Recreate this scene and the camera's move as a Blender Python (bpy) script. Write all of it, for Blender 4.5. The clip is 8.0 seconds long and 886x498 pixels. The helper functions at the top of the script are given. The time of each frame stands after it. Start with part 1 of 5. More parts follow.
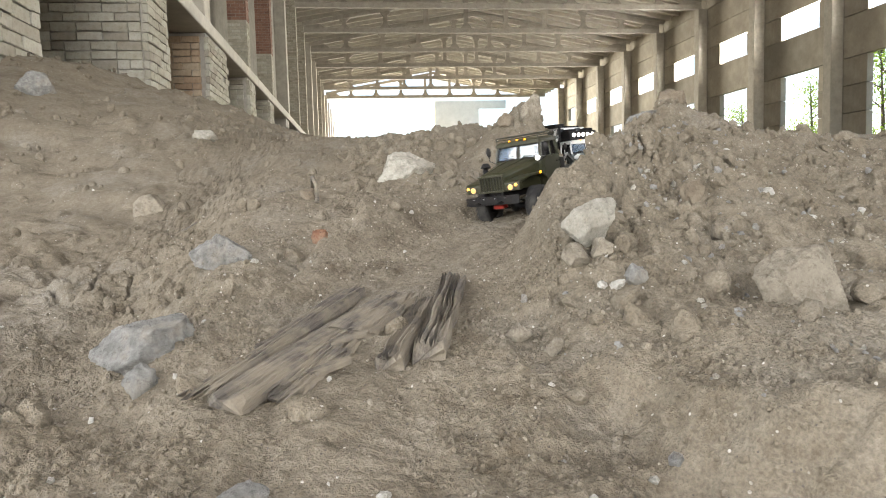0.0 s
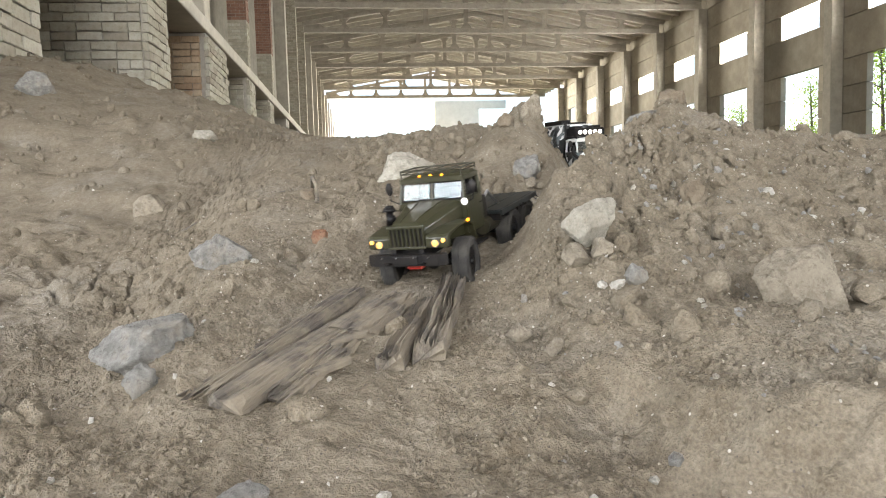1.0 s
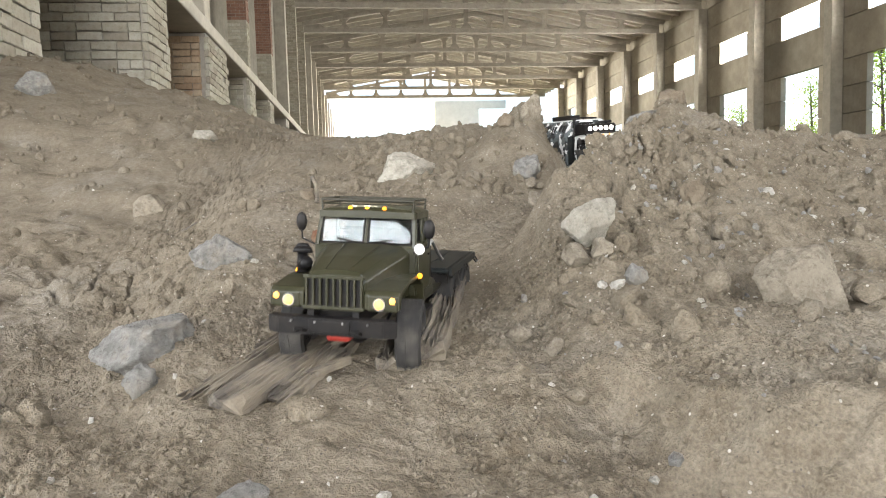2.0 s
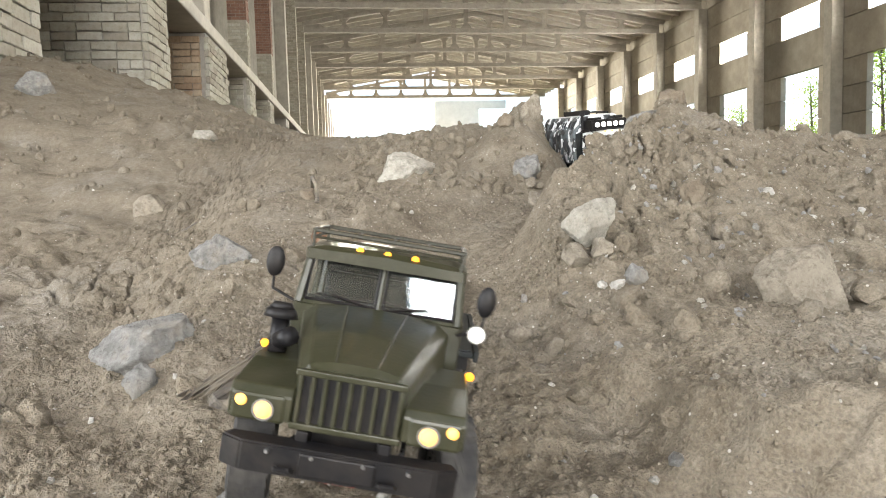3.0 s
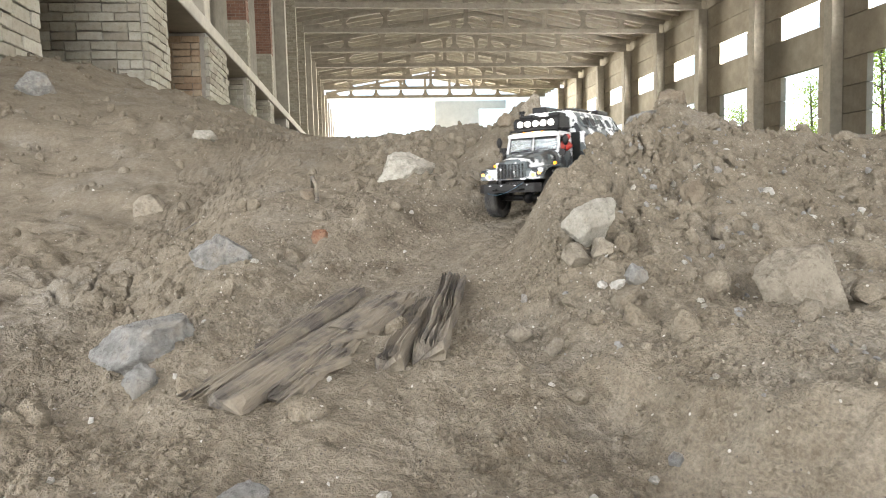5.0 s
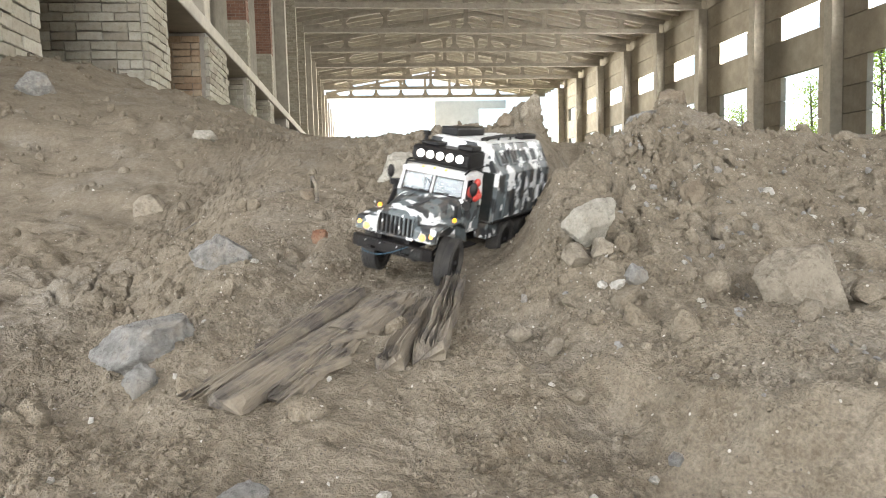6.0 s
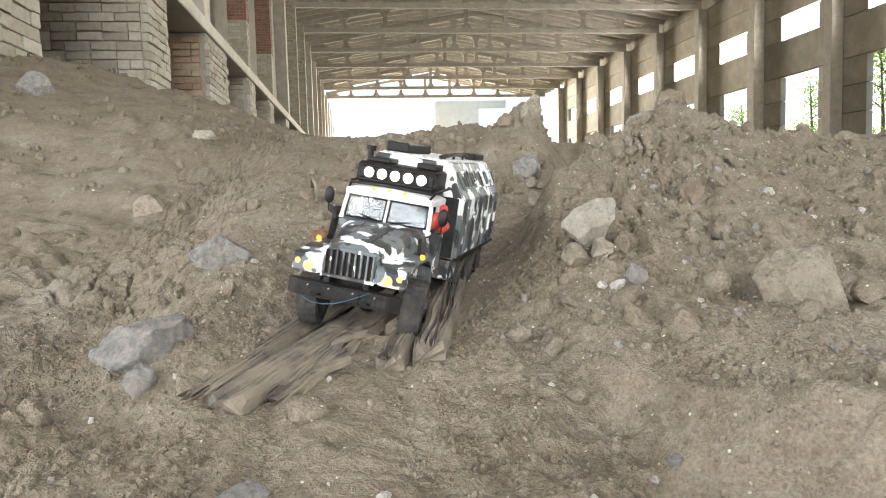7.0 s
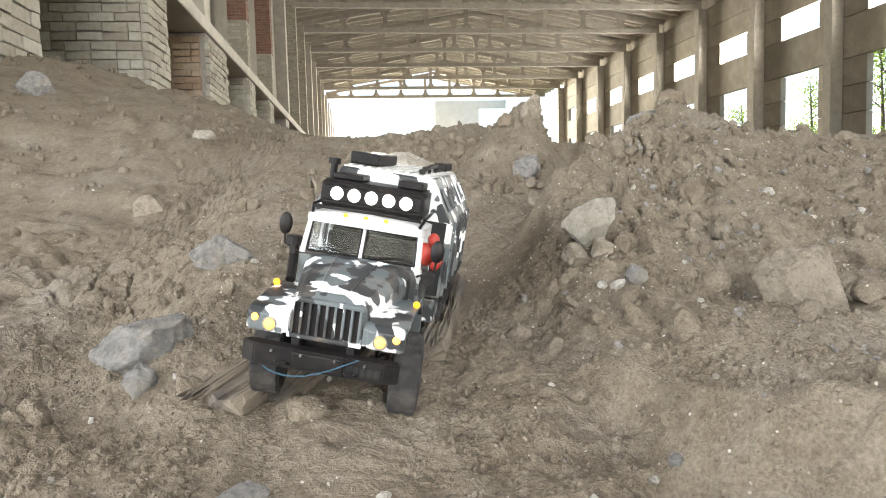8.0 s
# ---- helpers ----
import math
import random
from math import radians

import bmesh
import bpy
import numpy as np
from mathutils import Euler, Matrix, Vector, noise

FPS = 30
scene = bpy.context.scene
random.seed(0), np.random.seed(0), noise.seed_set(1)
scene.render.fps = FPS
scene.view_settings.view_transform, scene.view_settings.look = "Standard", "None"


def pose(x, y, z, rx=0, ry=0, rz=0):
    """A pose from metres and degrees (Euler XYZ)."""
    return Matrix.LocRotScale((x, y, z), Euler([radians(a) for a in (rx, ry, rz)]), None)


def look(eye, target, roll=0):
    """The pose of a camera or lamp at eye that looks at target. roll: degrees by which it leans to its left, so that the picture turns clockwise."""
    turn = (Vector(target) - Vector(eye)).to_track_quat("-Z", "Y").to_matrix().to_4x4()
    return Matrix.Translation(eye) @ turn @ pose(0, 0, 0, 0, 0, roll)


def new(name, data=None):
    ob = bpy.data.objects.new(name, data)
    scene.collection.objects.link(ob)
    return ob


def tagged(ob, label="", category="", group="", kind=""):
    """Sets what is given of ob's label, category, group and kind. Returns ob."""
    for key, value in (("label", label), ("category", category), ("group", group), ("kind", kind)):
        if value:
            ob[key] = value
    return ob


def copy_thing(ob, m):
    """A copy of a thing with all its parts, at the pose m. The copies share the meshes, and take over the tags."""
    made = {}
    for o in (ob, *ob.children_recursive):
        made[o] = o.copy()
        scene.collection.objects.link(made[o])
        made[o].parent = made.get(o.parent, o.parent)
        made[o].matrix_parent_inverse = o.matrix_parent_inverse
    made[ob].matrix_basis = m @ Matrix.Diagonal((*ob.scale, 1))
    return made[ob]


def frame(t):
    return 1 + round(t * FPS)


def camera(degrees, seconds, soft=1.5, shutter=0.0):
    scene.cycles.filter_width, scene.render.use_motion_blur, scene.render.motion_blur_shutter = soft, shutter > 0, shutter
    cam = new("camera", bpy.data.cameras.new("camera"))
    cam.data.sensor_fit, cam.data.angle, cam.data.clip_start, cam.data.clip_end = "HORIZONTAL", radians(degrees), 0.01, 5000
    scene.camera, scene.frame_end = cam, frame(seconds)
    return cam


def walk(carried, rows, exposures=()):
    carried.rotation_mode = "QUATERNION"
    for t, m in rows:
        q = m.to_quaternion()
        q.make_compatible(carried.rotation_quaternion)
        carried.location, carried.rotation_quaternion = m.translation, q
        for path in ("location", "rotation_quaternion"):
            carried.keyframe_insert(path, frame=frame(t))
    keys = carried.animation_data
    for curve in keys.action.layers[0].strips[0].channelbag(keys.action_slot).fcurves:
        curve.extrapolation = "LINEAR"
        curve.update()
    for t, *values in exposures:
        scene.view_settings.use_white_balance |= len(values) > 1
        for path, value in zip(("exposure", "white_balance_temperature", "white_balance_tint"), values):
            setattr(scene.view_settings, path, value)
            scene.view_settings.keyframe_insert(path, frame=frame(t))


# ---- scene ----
cam = camera(66, 8.0, soft=1.0, shutter=0.5)
EYE = Vector((0, 0, 1.6))
AHEAD = Vector((0.11546, 0.99035, -0.07672))
VIEW = look(EYE, EYE + AHEAD, -1.49)
walk(cam, [(0.0, VIEW), (8.0, VIEW)], exposures=[(0.0, 1.62), (1.7, 1.64), (3.0, 1.82), (3.6, 1.74), (4.5, 1.70), (6.0, 1.62), (8.0, 1.66)])


# ---- world and light ----
world = bpy.data.worlds.new("sky")
scene.world = world
world.use_nodes = True
sky = world.node_tree.nodes.new("ShaderNodeTexSky")
sky.sky_type, sky.sun_disc = "NISHITA", False
sky.sun_elevation, sky.sun_rotation = radians(38), radians(75)
back = world.node_tree.nodes["Background"]
back.inputs["Strength"].default_value = 0.12
world.node_tree.links.new(sky.outputs[0], back.inputs[0])

sun = new("sun", bpy.data.lights.new("sun", "SUN"))
sun.data.energy, sun.data.angle, sun.data.color = 2.0, radians(0.6), (1.0, 0.95, 0.86)
sun.matrix_world = look((40, 10, 40), (0, 0, 0))


def daylight_area(name, place, towards, width, height, watts, colour=(1.0, 0.98, 0.95)):
    """Daylight from one area lamp, at an opening or added out of view as fill."""
    ob = new(name, bpy.data.lights.new(name, "AREA"))
    ob.data.shape, ob.data.size, ob.data.size_y = "RECTANGLE", width, height
    ob.data.energy, ob.data.color = watts, colour
    ob.matrix_world = look(place, towards)
    return ob


daylight_area("daylight_gate_south", (1.6, -14.0, 6.0), (1.6, 0, 6.0), 5.4, 11.4, 1280)
# added fill from the west, out of view, for the west-facing soil
daylight_area("daylight_opening_west", (-4.6, -3.6, 3.0), (0, -3.6, 3.0), 11, 5.6, 470)
# added fill from above, behind the camera, to bring out the soil's relief
daylight_area("daylight_roof_gap", (11.0, -8.2, 15.0), (11.0, -8.2, 0), 15, 8.4, 300)
daylight_area("daylight_gate_north", (3.2, 101.5, 9.0), (3.2, 0, 9.0), 13.4, 18, 30000, (1.0, 0.92, 0.76))
daylight_area("daylight_windows_upper", (21.75, 27, 9.6), (0, 27, 9.6), 78, 1.1, 5600, (1.0, 0.97, 0.9))


# ---- materials ----
def material(name, build=None, colour=(0.5, 0.5, 0.5), rough=0.7, metal=0.0):
    m = bpy.data.materials.new(name)
    m.use_nodes = True
    nt = m.node_tree
    b = nt.nodes["Principled BSDF"]
    b.inputs["Base Color"].default_value = (*colour, 1)
    b.inputs["Roughness"].default_value = rough
    b.inputs["Metallic"].default_value = metal
    if build:
        build(nt, b)
    return m


def add(nt, kind, **inputs):
    n = nt.nodes.new(kind)
    for key, value in inputs.items():
        n.inputs[key.replace("_", " ")].default_value = value
    return n


def place_of(nt):
    return nt.nodes.new("ShaderNodeTexCoord").outputs["Object"]


def noise_at(nt, where, scale, detail=5.0, rough=0.6):
    n = add(nt, "ShaderNodeTexNoise", Scale=scale, Detail=detail, Roughness=rough)
    nt.links.new(where, n.inputs["Vector"])
    return n.outputs["Fac"]


def ramp(nt, fac, *stops):
    n = nt.nodes.new("ShaderNodeValToRGB")
    while len(n.color_ramp.elements) < len(stops):
        n.color_ramp.elements.new(0.5)
    for e, (at, colour) in zip(n.color_ramp.elements, stops):
        e.position, e.color = at, (*colour, 1)
    nt.links.new(fac, n.inputs["Fac"])
    return n.outputs["Color"]


def blend(nt, fac, a, b, kind="MIX"):
    n = nt.nodes.new("ShaderNodeMix")
    n.data_type, n.blend_type = "RGBA", kind
    for value, socket in ((fac, n.inputs[0]), (a, n.inputs[6]), (b, n.inputs[7])):
        if isinstance(value, (int, float)):
            socket.default_value = value
        elif isinstance(value, tuple):
            socket.default_value = (*value, 1)
        else:
            nt.links.new(value, socket)
    return n.outputs[2]


def relief(nt, b, height, distance, strength=1.0):
    n = add(nt, "ShaderNodeBump", Strength=strength, Distance=distance)
    nt.links.new(height, n.inputs["Height"])
    nt.links.new(n.outputs[0], b.inputs["Normal"])


def span(nt, fac, low, high, to_low=0.0, to_high=1.0):
    n = nt.nodes.new("ShaderNodeMapRange")
    for key, value in (("From Min", low), ("From Max", high), ("To Min", to_low), ("To Max", to_high)):
        n.inputs[key].default_value = value
    nt.links.new(fac, n.inputs["Value"])
    return n.outputs[0]


def soil(nt, b):
    """Dry sandy soil: broad damp and dry patches, crumbs, sand grains and pale specks."""
    p = place_of(nt)
    big, mid, fine = noise_at(nt, p, 1.6, 4), noise_at(nt, p, 9, 6, 0.65), noise_at(nt, p, 210, 3, 0.7)
    c = ramp(nt, mid, (0.30, (0.142, 0.118, 0.086)), (0.52, (0.206, 0.177, 0.136)), (0.72, (0.262, 0.230, 0.182)))
    c = blend(nt, span(nt, big, 0.42, 0.62, 0, 0.8), c, (0.203, 0.173, 0.131))
    c = blend(nt, span(nt, noise_at(nt, p, 3.3, 5), 0.54, 0.70, 0, 0.55), c, (0.262, 0.240, 0.205))
    c = blend(nt, span(nt, noise_at(nt, p, 55, 4, 0.7), 0.40, 0.62), blend(nt, 1.0, c, (0.80, 0.78, 0.75), "MULTIPLY"), c)
    c = blend(nt, span(nt, fine, 0.36, 0.64), blend(nt, 1.0, c, (0.80, 0.79, 0.78), "MULTIPLY"), blend(nt, 1.0, c, (1.14, 1.14, 1.14), "MULTIPLY"))
    for scale, rare, tone in ((170.0, 0.988, (0.46, 0.43, 0.38)), (240.0, 0.975, (0.11, 0.096, 0.08))):
        speck = add(nt, "ShaderNodeTexVoronoi", Scale=scale)
        nt.links.new(p, speck.inputs["Vector"])
        pick = nt.nodes.new("ShaderNodeSeparateColor")
        nt.links.new(speck.outputs["Color"], pick.inputs[0])
        dot = nt.nodes.new("ShaderNodeMath")
        dot.operation = "MULTIPLY"
        nt.links.new(span(nt, pick.outputs[0], rare, rare + 0.003), dot.inputs[0])
        nt.links.new(span(nt, speck.outputs["Distance"], 0.40, 0.30), dot.inputs[1])
        c = blend(nt, dot.outputs[0], c, tone)
    nt.links.new(c, b.inputs["Base Color"])
    b.inputs["Roughness"].default_value = 0.95
    b.inputs["Specular IOR Level"].default_value = 0.2
    h = nt.nodes.new("ShaderNodeMath")
    h.operation = "ADD"
    nt.links.new(fine, h.inputs[0])
    nt.links.new(noise_at(nt, p, 70, 5, 0.7), h.inputs[1])
    relief(nt, b, h.outputs[0], 0.007, 1.0)


def mineral(dark, light, scale=14.0, depth=0.004):
    """Weathered stone, concrete or plaster between two tones."""
    def build(nt, b):
        p = place_of(nt)
        c = ramp(nt, noise_at(nt, p, scale, 7, 0.7), (0.3, dark), (0.7, light))
        c = blend(nt, span(nt, noise_at(nt, p, scale * 0.16, 4), 0.45, 0.7, 0, 0.55), c, tuple(v * 0.72 for v in light))
        info = nt.nodes.new("ShaderNodeObjectInfo")
        n = add(nt, "ShaderNodeHueSaturation")
        nt.links.new(span(nt, info.outputs["Random"], 0, 1, 0.82, 1.16), n.inputs["Value"])
        nt.links.new(c, n.inputs["Color"])
        nt.links.new(n.outputs[0], b.inputs["Base Color"])
        b.inputs["Roughness"].default_value = 0.9
        relief(nt, b, noise_at(nt, p, scale * 5, 6, 0.7), depth, 0.7)
    return build


def stony(dark, light):
    """Broken stone with soil caked on its upper sides."""
    def build(nt, b):
        p = place_of(nt)
        c = ramp(nt, noise_at(nt, p, 26, 8, 0.75), (0.40, dark), (0.60, light))
        c = blend(nt, span(nt, noise_at(nt, p, 75, 6, 0.8), 0.52, 0.64, 0, 0.75), c, tuple(v * 0.6 for v in dark))
        c = blend(nt, span(nt, noise_at(nt, p, 14, 7, 0.75), 0.48, 0.62, 0.0, 0.5), c, (0.225, 0.190, 0.143))
        nt.links.new(c, b.inputs["Base Color"])
        b.inputs["Roughness"].default_value = 0.95
        b.inputs["Specular IOR Level"].default_value = 0.25
        relief(nt, b, noise_at(nt, p, 90, 8, 0.8), 0.010, 1.0)
    return build


def timber(nt, b):
    p = place_of(nt)
    n = nt.nodes.new("ShaderNodeMapping")
    n.inputs["Scale"].default_value = (6, 130, 130)
    nt.links.new(p, n.inputs["Vector"])
    fibre = noise_at(nt, n.outputs[0], 1.0, 6, 0.65)
    c = ramp(nt, fibre, (0.3, (0.035, 0.029, 0.024)), (0.52, (0.105, 0.09, 0.075)), (0.75, (0.18, 0.158, 0.134)))
    c = blend(nt, span(nt, noise_at(nt, p, 14, 5), 0.40, 0.58, 0, 0.85), c, (0.20, 0.168, 0.125))
    nt.links.new(c, b.inputs["Base Color"])
    b.inputs["Roughness"].default_value = 0.92
    relief(nt, b, fibre, 0.006, 1.0)


def brick_mix(*tones, joined=False):
    """Fired or sand-lime brick, each one in a tone of its own, with soot and crumbled faces."""
    def build(nt, b):
        p = place_of(nt)
        own = nt.nodes.new("ShaderNodeNewGeometry").outputs["Random Per Island"] if joined else nt.nodes.new("ShaderNodeObjectInfo").outputs["Random"]
        c = ramp(nt, own, *((k / (len(tones) - 1), t) for k, t in enumerate(tones)))
        c = blend(nt, span(nt, noise_at(nt, p, 9, 6, 0.7), 0.35, 0.75, 0, 0.7), c, blend(nt, 1.0, c, (0.56, 0.52, 0.46), "MULTIPLY"))
        c = blend(nt, span(nt, noise_at(nt, p, 34, 6, 0.75), 0.52, 0.70, 0, 0.6), c, blend(nt, 1.0, c, (0.60, 0.58, 0.54), "MULTIPLY"))
        nt.links.new(c, b.inputs["Base Color"])
        b.inputs["Roughness"].default_value = 0.93
        relief(nt, b, noise_at(nt, p, 45, 7, 0.75), 0.012, 1.0)
    return build


def paint(colour, dust=(0.30, 0.24, 0.18), amount=0.35, rough=0.38, gloss=0.4):
    """Model paint with dust on it."""
    def build(nt, b):
        p = place_of(nt)
        f = span(nt, noise_at(nt, p, 34, 6, 0.7), 0.42, 0.72, amount * 0.12, amount)
        nt.links.new(blend(nt, f, colour, dust), b.inputs["Base Color"])
        nt.links.new(span(nt, f, 0, 0.5, rough, 0.8), b.inputs["Roughness"])
        b.inputs["Specular IOR Level"].default_value = gloss
        relief(nt, b, noise_at(nt, p, 220, 3), 0.0004, 0.5)
    return build


def camouflage(nt, b):
    p = place_of(nt)
    n = nt.nodes.new("ShaderNodeMapping")
    n.inputs["Scale"].default_value = (27, 22, 21)
    nt.links.new(p, n.inputs["Vector"])
    one = noise_at(nt, n.outputs[0], 1.0, 2.0, 0.5)
    m2 = nt.nodes.new("ShaderNodeMapping")
    m2.inputs["Location"].default_value = (3.1, 7.7, 1.9)
    nt.links.new(n.outputs[0], m2.inputs["Vector"])
    two = noise_at(nt, m2.outputs[0], 1.15, 2.0, 0.5)
    c = blend(nt, span(nt, one, 0.465, 0.475), (0.62, 0.63, 0.63), (0.085, 0.10, 0.105))
    c = blend(nt, span(nt, two, 0.525, 0.535), c, (0.018, 0.02, 0.022))
    c = blend(nt, span(nt, noise_at(nt, p, 30, 5), 0.5, 0.75, 0, 0.3), c, (0.30, 0.24, 0.18))
    nt.links.new(c, b.inputs["Base Color"])
    b.inputs["Roughness"].default_value = 0.5


def glow(colour, power):
    def build(nt, b):
        b.inputs["Emission Color"].default_value = (*colour, 1)
        b.inputs["Emission Strength"].default_value = power
        b.inputs["Base Color"].default_value = (*colour, 1)
    return build


def clear_glass(nt, b):
    b.inputs["Base Color"].default_value = (0.80, 0.84, 0.84, 1)
    b.inputs["Roughness"].default_value = 0.03
    b.inputs["Transmission Weight"].default_value = 1.0
    b.inputs["IOR"].default_value = 1.5


def leafage(nt, b):
    g = nt.nodes.new("ShaderNodeNewGeometry")
    c = ramp(nt, g.outputs["Random Per Island"], (0.0, (0.07, 0.13, 0.02)), (0.6, (0.13, 0.21, 0.035)), (1.0, (0.20, 0.27, 0.06)))
    nt.links.new(c, b.inputs["Base Color"])
    b.inputs["Roughness"].default_value = 0.6
    through_leaf = nt.nodes.new("ShaderNodeBsdfTranslucent")
    nt.links.new(blend(nt, 1.0, c, (2.4, 2.2, 1.6), "MULTIPLY"), through_leaf.inputs["Color"])
    mix = nt.nodes.new("ShaderNodeMixShader")
    mix.inputs[0].default_value = 0.55
    nt.links.new(b.outputs[0], mix.inputs[1])
    nt.links.new(through_leaf.outputs[0], mix.inputs[2])
    nt.links.new(mix.outputs[0], nt.nodes["Material Output"].inputs["Surface"])


SOIL = material("soil", soil)
CONCRETE = material("concrete", mineral((0.30, 0.28, 0.24), (0.46, 0.43, 0.37), 2.5, 0.01))
CONCRETE_DARK = material("concrete_frame", mineral((0.24, 0.22, 0.19), (0.38, 0.35, 0.30), 3.0, 0.01))
PANEL = material("wall_panel", mineral((0.25, 0.225, 0.18), (0.42, 0.385, 0.32), 1.2, 0.01))
# end wall panel, the far glare put into its very pale colour
PANEL_GLARE = material("panel_in_glare", mineral((0.66, 0.63, 0.54), (0.80, 0.77, 0.68), 1.2, 0.01))
RUBBLE = material("rubble", stony((0.19, 0.162, 0.124), (0.345, 0.305, 0.243)))
RUBBLE_PALE = material("rubble_pale", stony((0.27, 0.25, 0.21), (0.43, 0.405, 0.35)))
RUBBLE_GREY = material("rubble_grey", stony((0.165, 0.158, 0.146), (0.30, 0.293, 0.278)))
RUBBLE_WARM = material("rubble_warm", stony((0.16, 0.128, 0.092), (0.25, 0.205, 0.152)))
CRUMB_WHITE = material("crumb_white", stony((0.34, 0.325, 0.29), (0.58, 0.56, 0.51)))
RUST = material("rusty_brick", stony((0.16, 0.075, 0.045), (0.28, 0.15, 0.09)))
MORTAR = material("mortar", mineral((0.24, 0.22, 0.19), (0.34, 0.31, 0.27), 12, 0.004))
PALE_TONES = ((0.33, 0.31, 0.25), (0.42, 0.40, 0.33), (0.37, 0.35, 0.29), (0.46, 0.44, 0.38), (0.28, 0.25, 0.20))
BRICK = material("silicate_brick", brick_mix(*PALE_TONES))
BRICK_RED = material("tan_brick", brick_mix((0.30, 0.21, 0.14), (0.38, 0.29, 0.20), (0.33, 0.24, 0.165), (0.42, 0.35, 0.26)))
BRICK_COURSE = material("silicate_courses", brick_mix(*PALE_TONES, joined=True))
BRICK_RED_COURSE = material("red_courses", brick_mix((0.20, 0.105, 0.075), (0.26, 0.145, 0.105), (0.18, 0.10, 0.075), joined=True))
WOOD = material("rotten_wood", timber)
OLIVE = material("olive_paint", paint((0.018, 0.019, 0.008), amount=0.08, rough=0.30))
OLIVE_DARK = material("dark_olive_paint", paint((0.016, 0.016, 0.009), amount=0.10))
CAMO = material("winter_camouflage", camouflage)
WHITE = material("white_paint", paint((0.52, 0.53, 0.53), amount=0.4))
BLACK = material("black_plastic", paint((0.005, 0.005, 0.006), amount=0.05, rough=0.42, gloss=0.18))
GREY_BED = material("dark_grey_plastic", paint((0.008, 0.011, 0.012), amount=0.07, rough=0.45, gloss=0.22))
RUBBER = material("dusty_rubber", paint((0.020, 0.020, 0.021), (0.16, 0.145, 0.125), 0.45, 0.8, 0.2))
CHROME = material("bare_metal", None, (0.5, 0.5, 0.5), 0.3, 1.0)
GLASS = material("window_glass", clear_glass)
LAMP_AMBER = material("amber_lamp", glow((1.0, 0.33, 0.01), 0.8))
LAMP_WARM = material("warm_lamp", glow((1.0, 0.45, 0.08), 0.75))
LAMP_WHITE = material("white_lamp", glow((1.0, 0.96, 0.88), 1.6))
RED = material("red_plastic", paint((0.34, 0.022, 0.014), amount=0.2))
ORANGE = material("orange_plastic", paint((0.55, 0.09, 0.02), amount=0.1))
CRATE = material("light_wood", paint((0.55, 0.30, 0.10), amount=0.2, rough=0.6))
CORD = material("blue_cord", None, (0.03, 0.08, 0.12), 0.7)
LEAF = material("leaves", leafage)
BARK = material("bark", mineral((0.07, 0.055, 0.04), (0.14, 0.115, 0.09), 6, 0.01))
GRASS = material("grass", mineral((0.05, 0.075, 0.02), (0.13, 0.14, 0.06), 3, 0.01))


# ---- building helpers ----
def part(name, bm, mat, parent=None, label="", smooth=False):
    """Links a bmesh as one mesh object, under a thing where one is given."""
    me = bpy.data.meshes.new(name)
    bm.to_mesh(me)
    bm.free()
    if smooth:
        me.shade_smooth()
    me.materials.append(mat)
    ob = new(name, me)
    ob.parent = parent
    return tagged(ob, label) if label else ob


def box(bm, x0, x1, y0, y1, z0, z1, bevel=0.0, m=None):
    """A box between those limits, with its edges taken off."""
    made = bmesh.ops.create_cube(bm, size=1.0)["verts"]
    for v in made:
        v.co = Vector(((x0 + x1) / 2 + v.co.x * (x1 - x0), (y0 + y1) / 2 + v.co.y * (y1 - y0), (z0 + z1) / 2 + v.co.z * (z1 - z0)))
    if bevel:
        edges = list({e for v in made for e in v.link_edges})
        made = list({v for f in bmesh.ops.bevel(bm, geom=edges, offset=bevel, segments=2, affect="EDGES", profile=0.5)["faces"] for v in f.verts} | {v for v in made if v.is_valid})
    if m is not None:
        bmesh.ops.transform(bm, matrix=m, verts=[v for v in made if v.is_valid])
    return made


def a_box(*limits, bevel=0.0, m=None):
    bm = bmesh.new()
    box(bm, *limits, bevel=bevel, m=m)
    return bm


def prism(bm, outline, lo, hi, axis="y"):
    """A solid from an outline of (a, b) pairs, drawn out from lo to hi along an axis."""
    def at(a, b, c):
        return {"y": (a, c, b), "x": (c, a, b), "z": (a, b, c)}[axis]
    one, two = [bm.verts.new(at(a, b, lo)) for a, b in outline], [bm.verts.new(at(a, b, hi)) for a, b in outline]
    bm.faces.new(one)
    bm.faces.new(two[::-1])
    for i in range(len(one)):
        j = (i + 1) % len(one)
        bm.faces.new((one[i], two[i], two[j], one[j]))
    bmesh.ops.recalc_face_normals(bm, faces=bm.faces[:])
    return one + two


def rod(bm, a, b, r, sides=8, r2=None):
    """A round bar from a to b."""
    a, b = Vector(a), Vector(b)
    turn = (b - a).to_track_quat("Z", "Y").to_matrix().to_4x4()
    return bmesh.ops.create_cone(bm, cap_ends=True, segments=sides, radius1=r, radius2=r if r2 is None else r2, depth=(b - a).length,
                                 matrix=Matrix.Translation((a + b) / 2) @ turn)["verts"]


def pipe(bm, points, r, sides=6):
    for a, b in zip(points, points[1:]):
        rod(bm, a, b, r, sides)
    for p in points[1:-1]:
        bmesh.ops.create_uvsphere(bm, u_segments=sides, v_segments=4, radius=r, matrix=Matrix.Translation(p))


def thing(name, label, category, m=None, group="", kind=""):
    ob = tagged(new(name), label, category, group, kind)
    if m is not None:
        ob.matrix_basis = m
    return ob

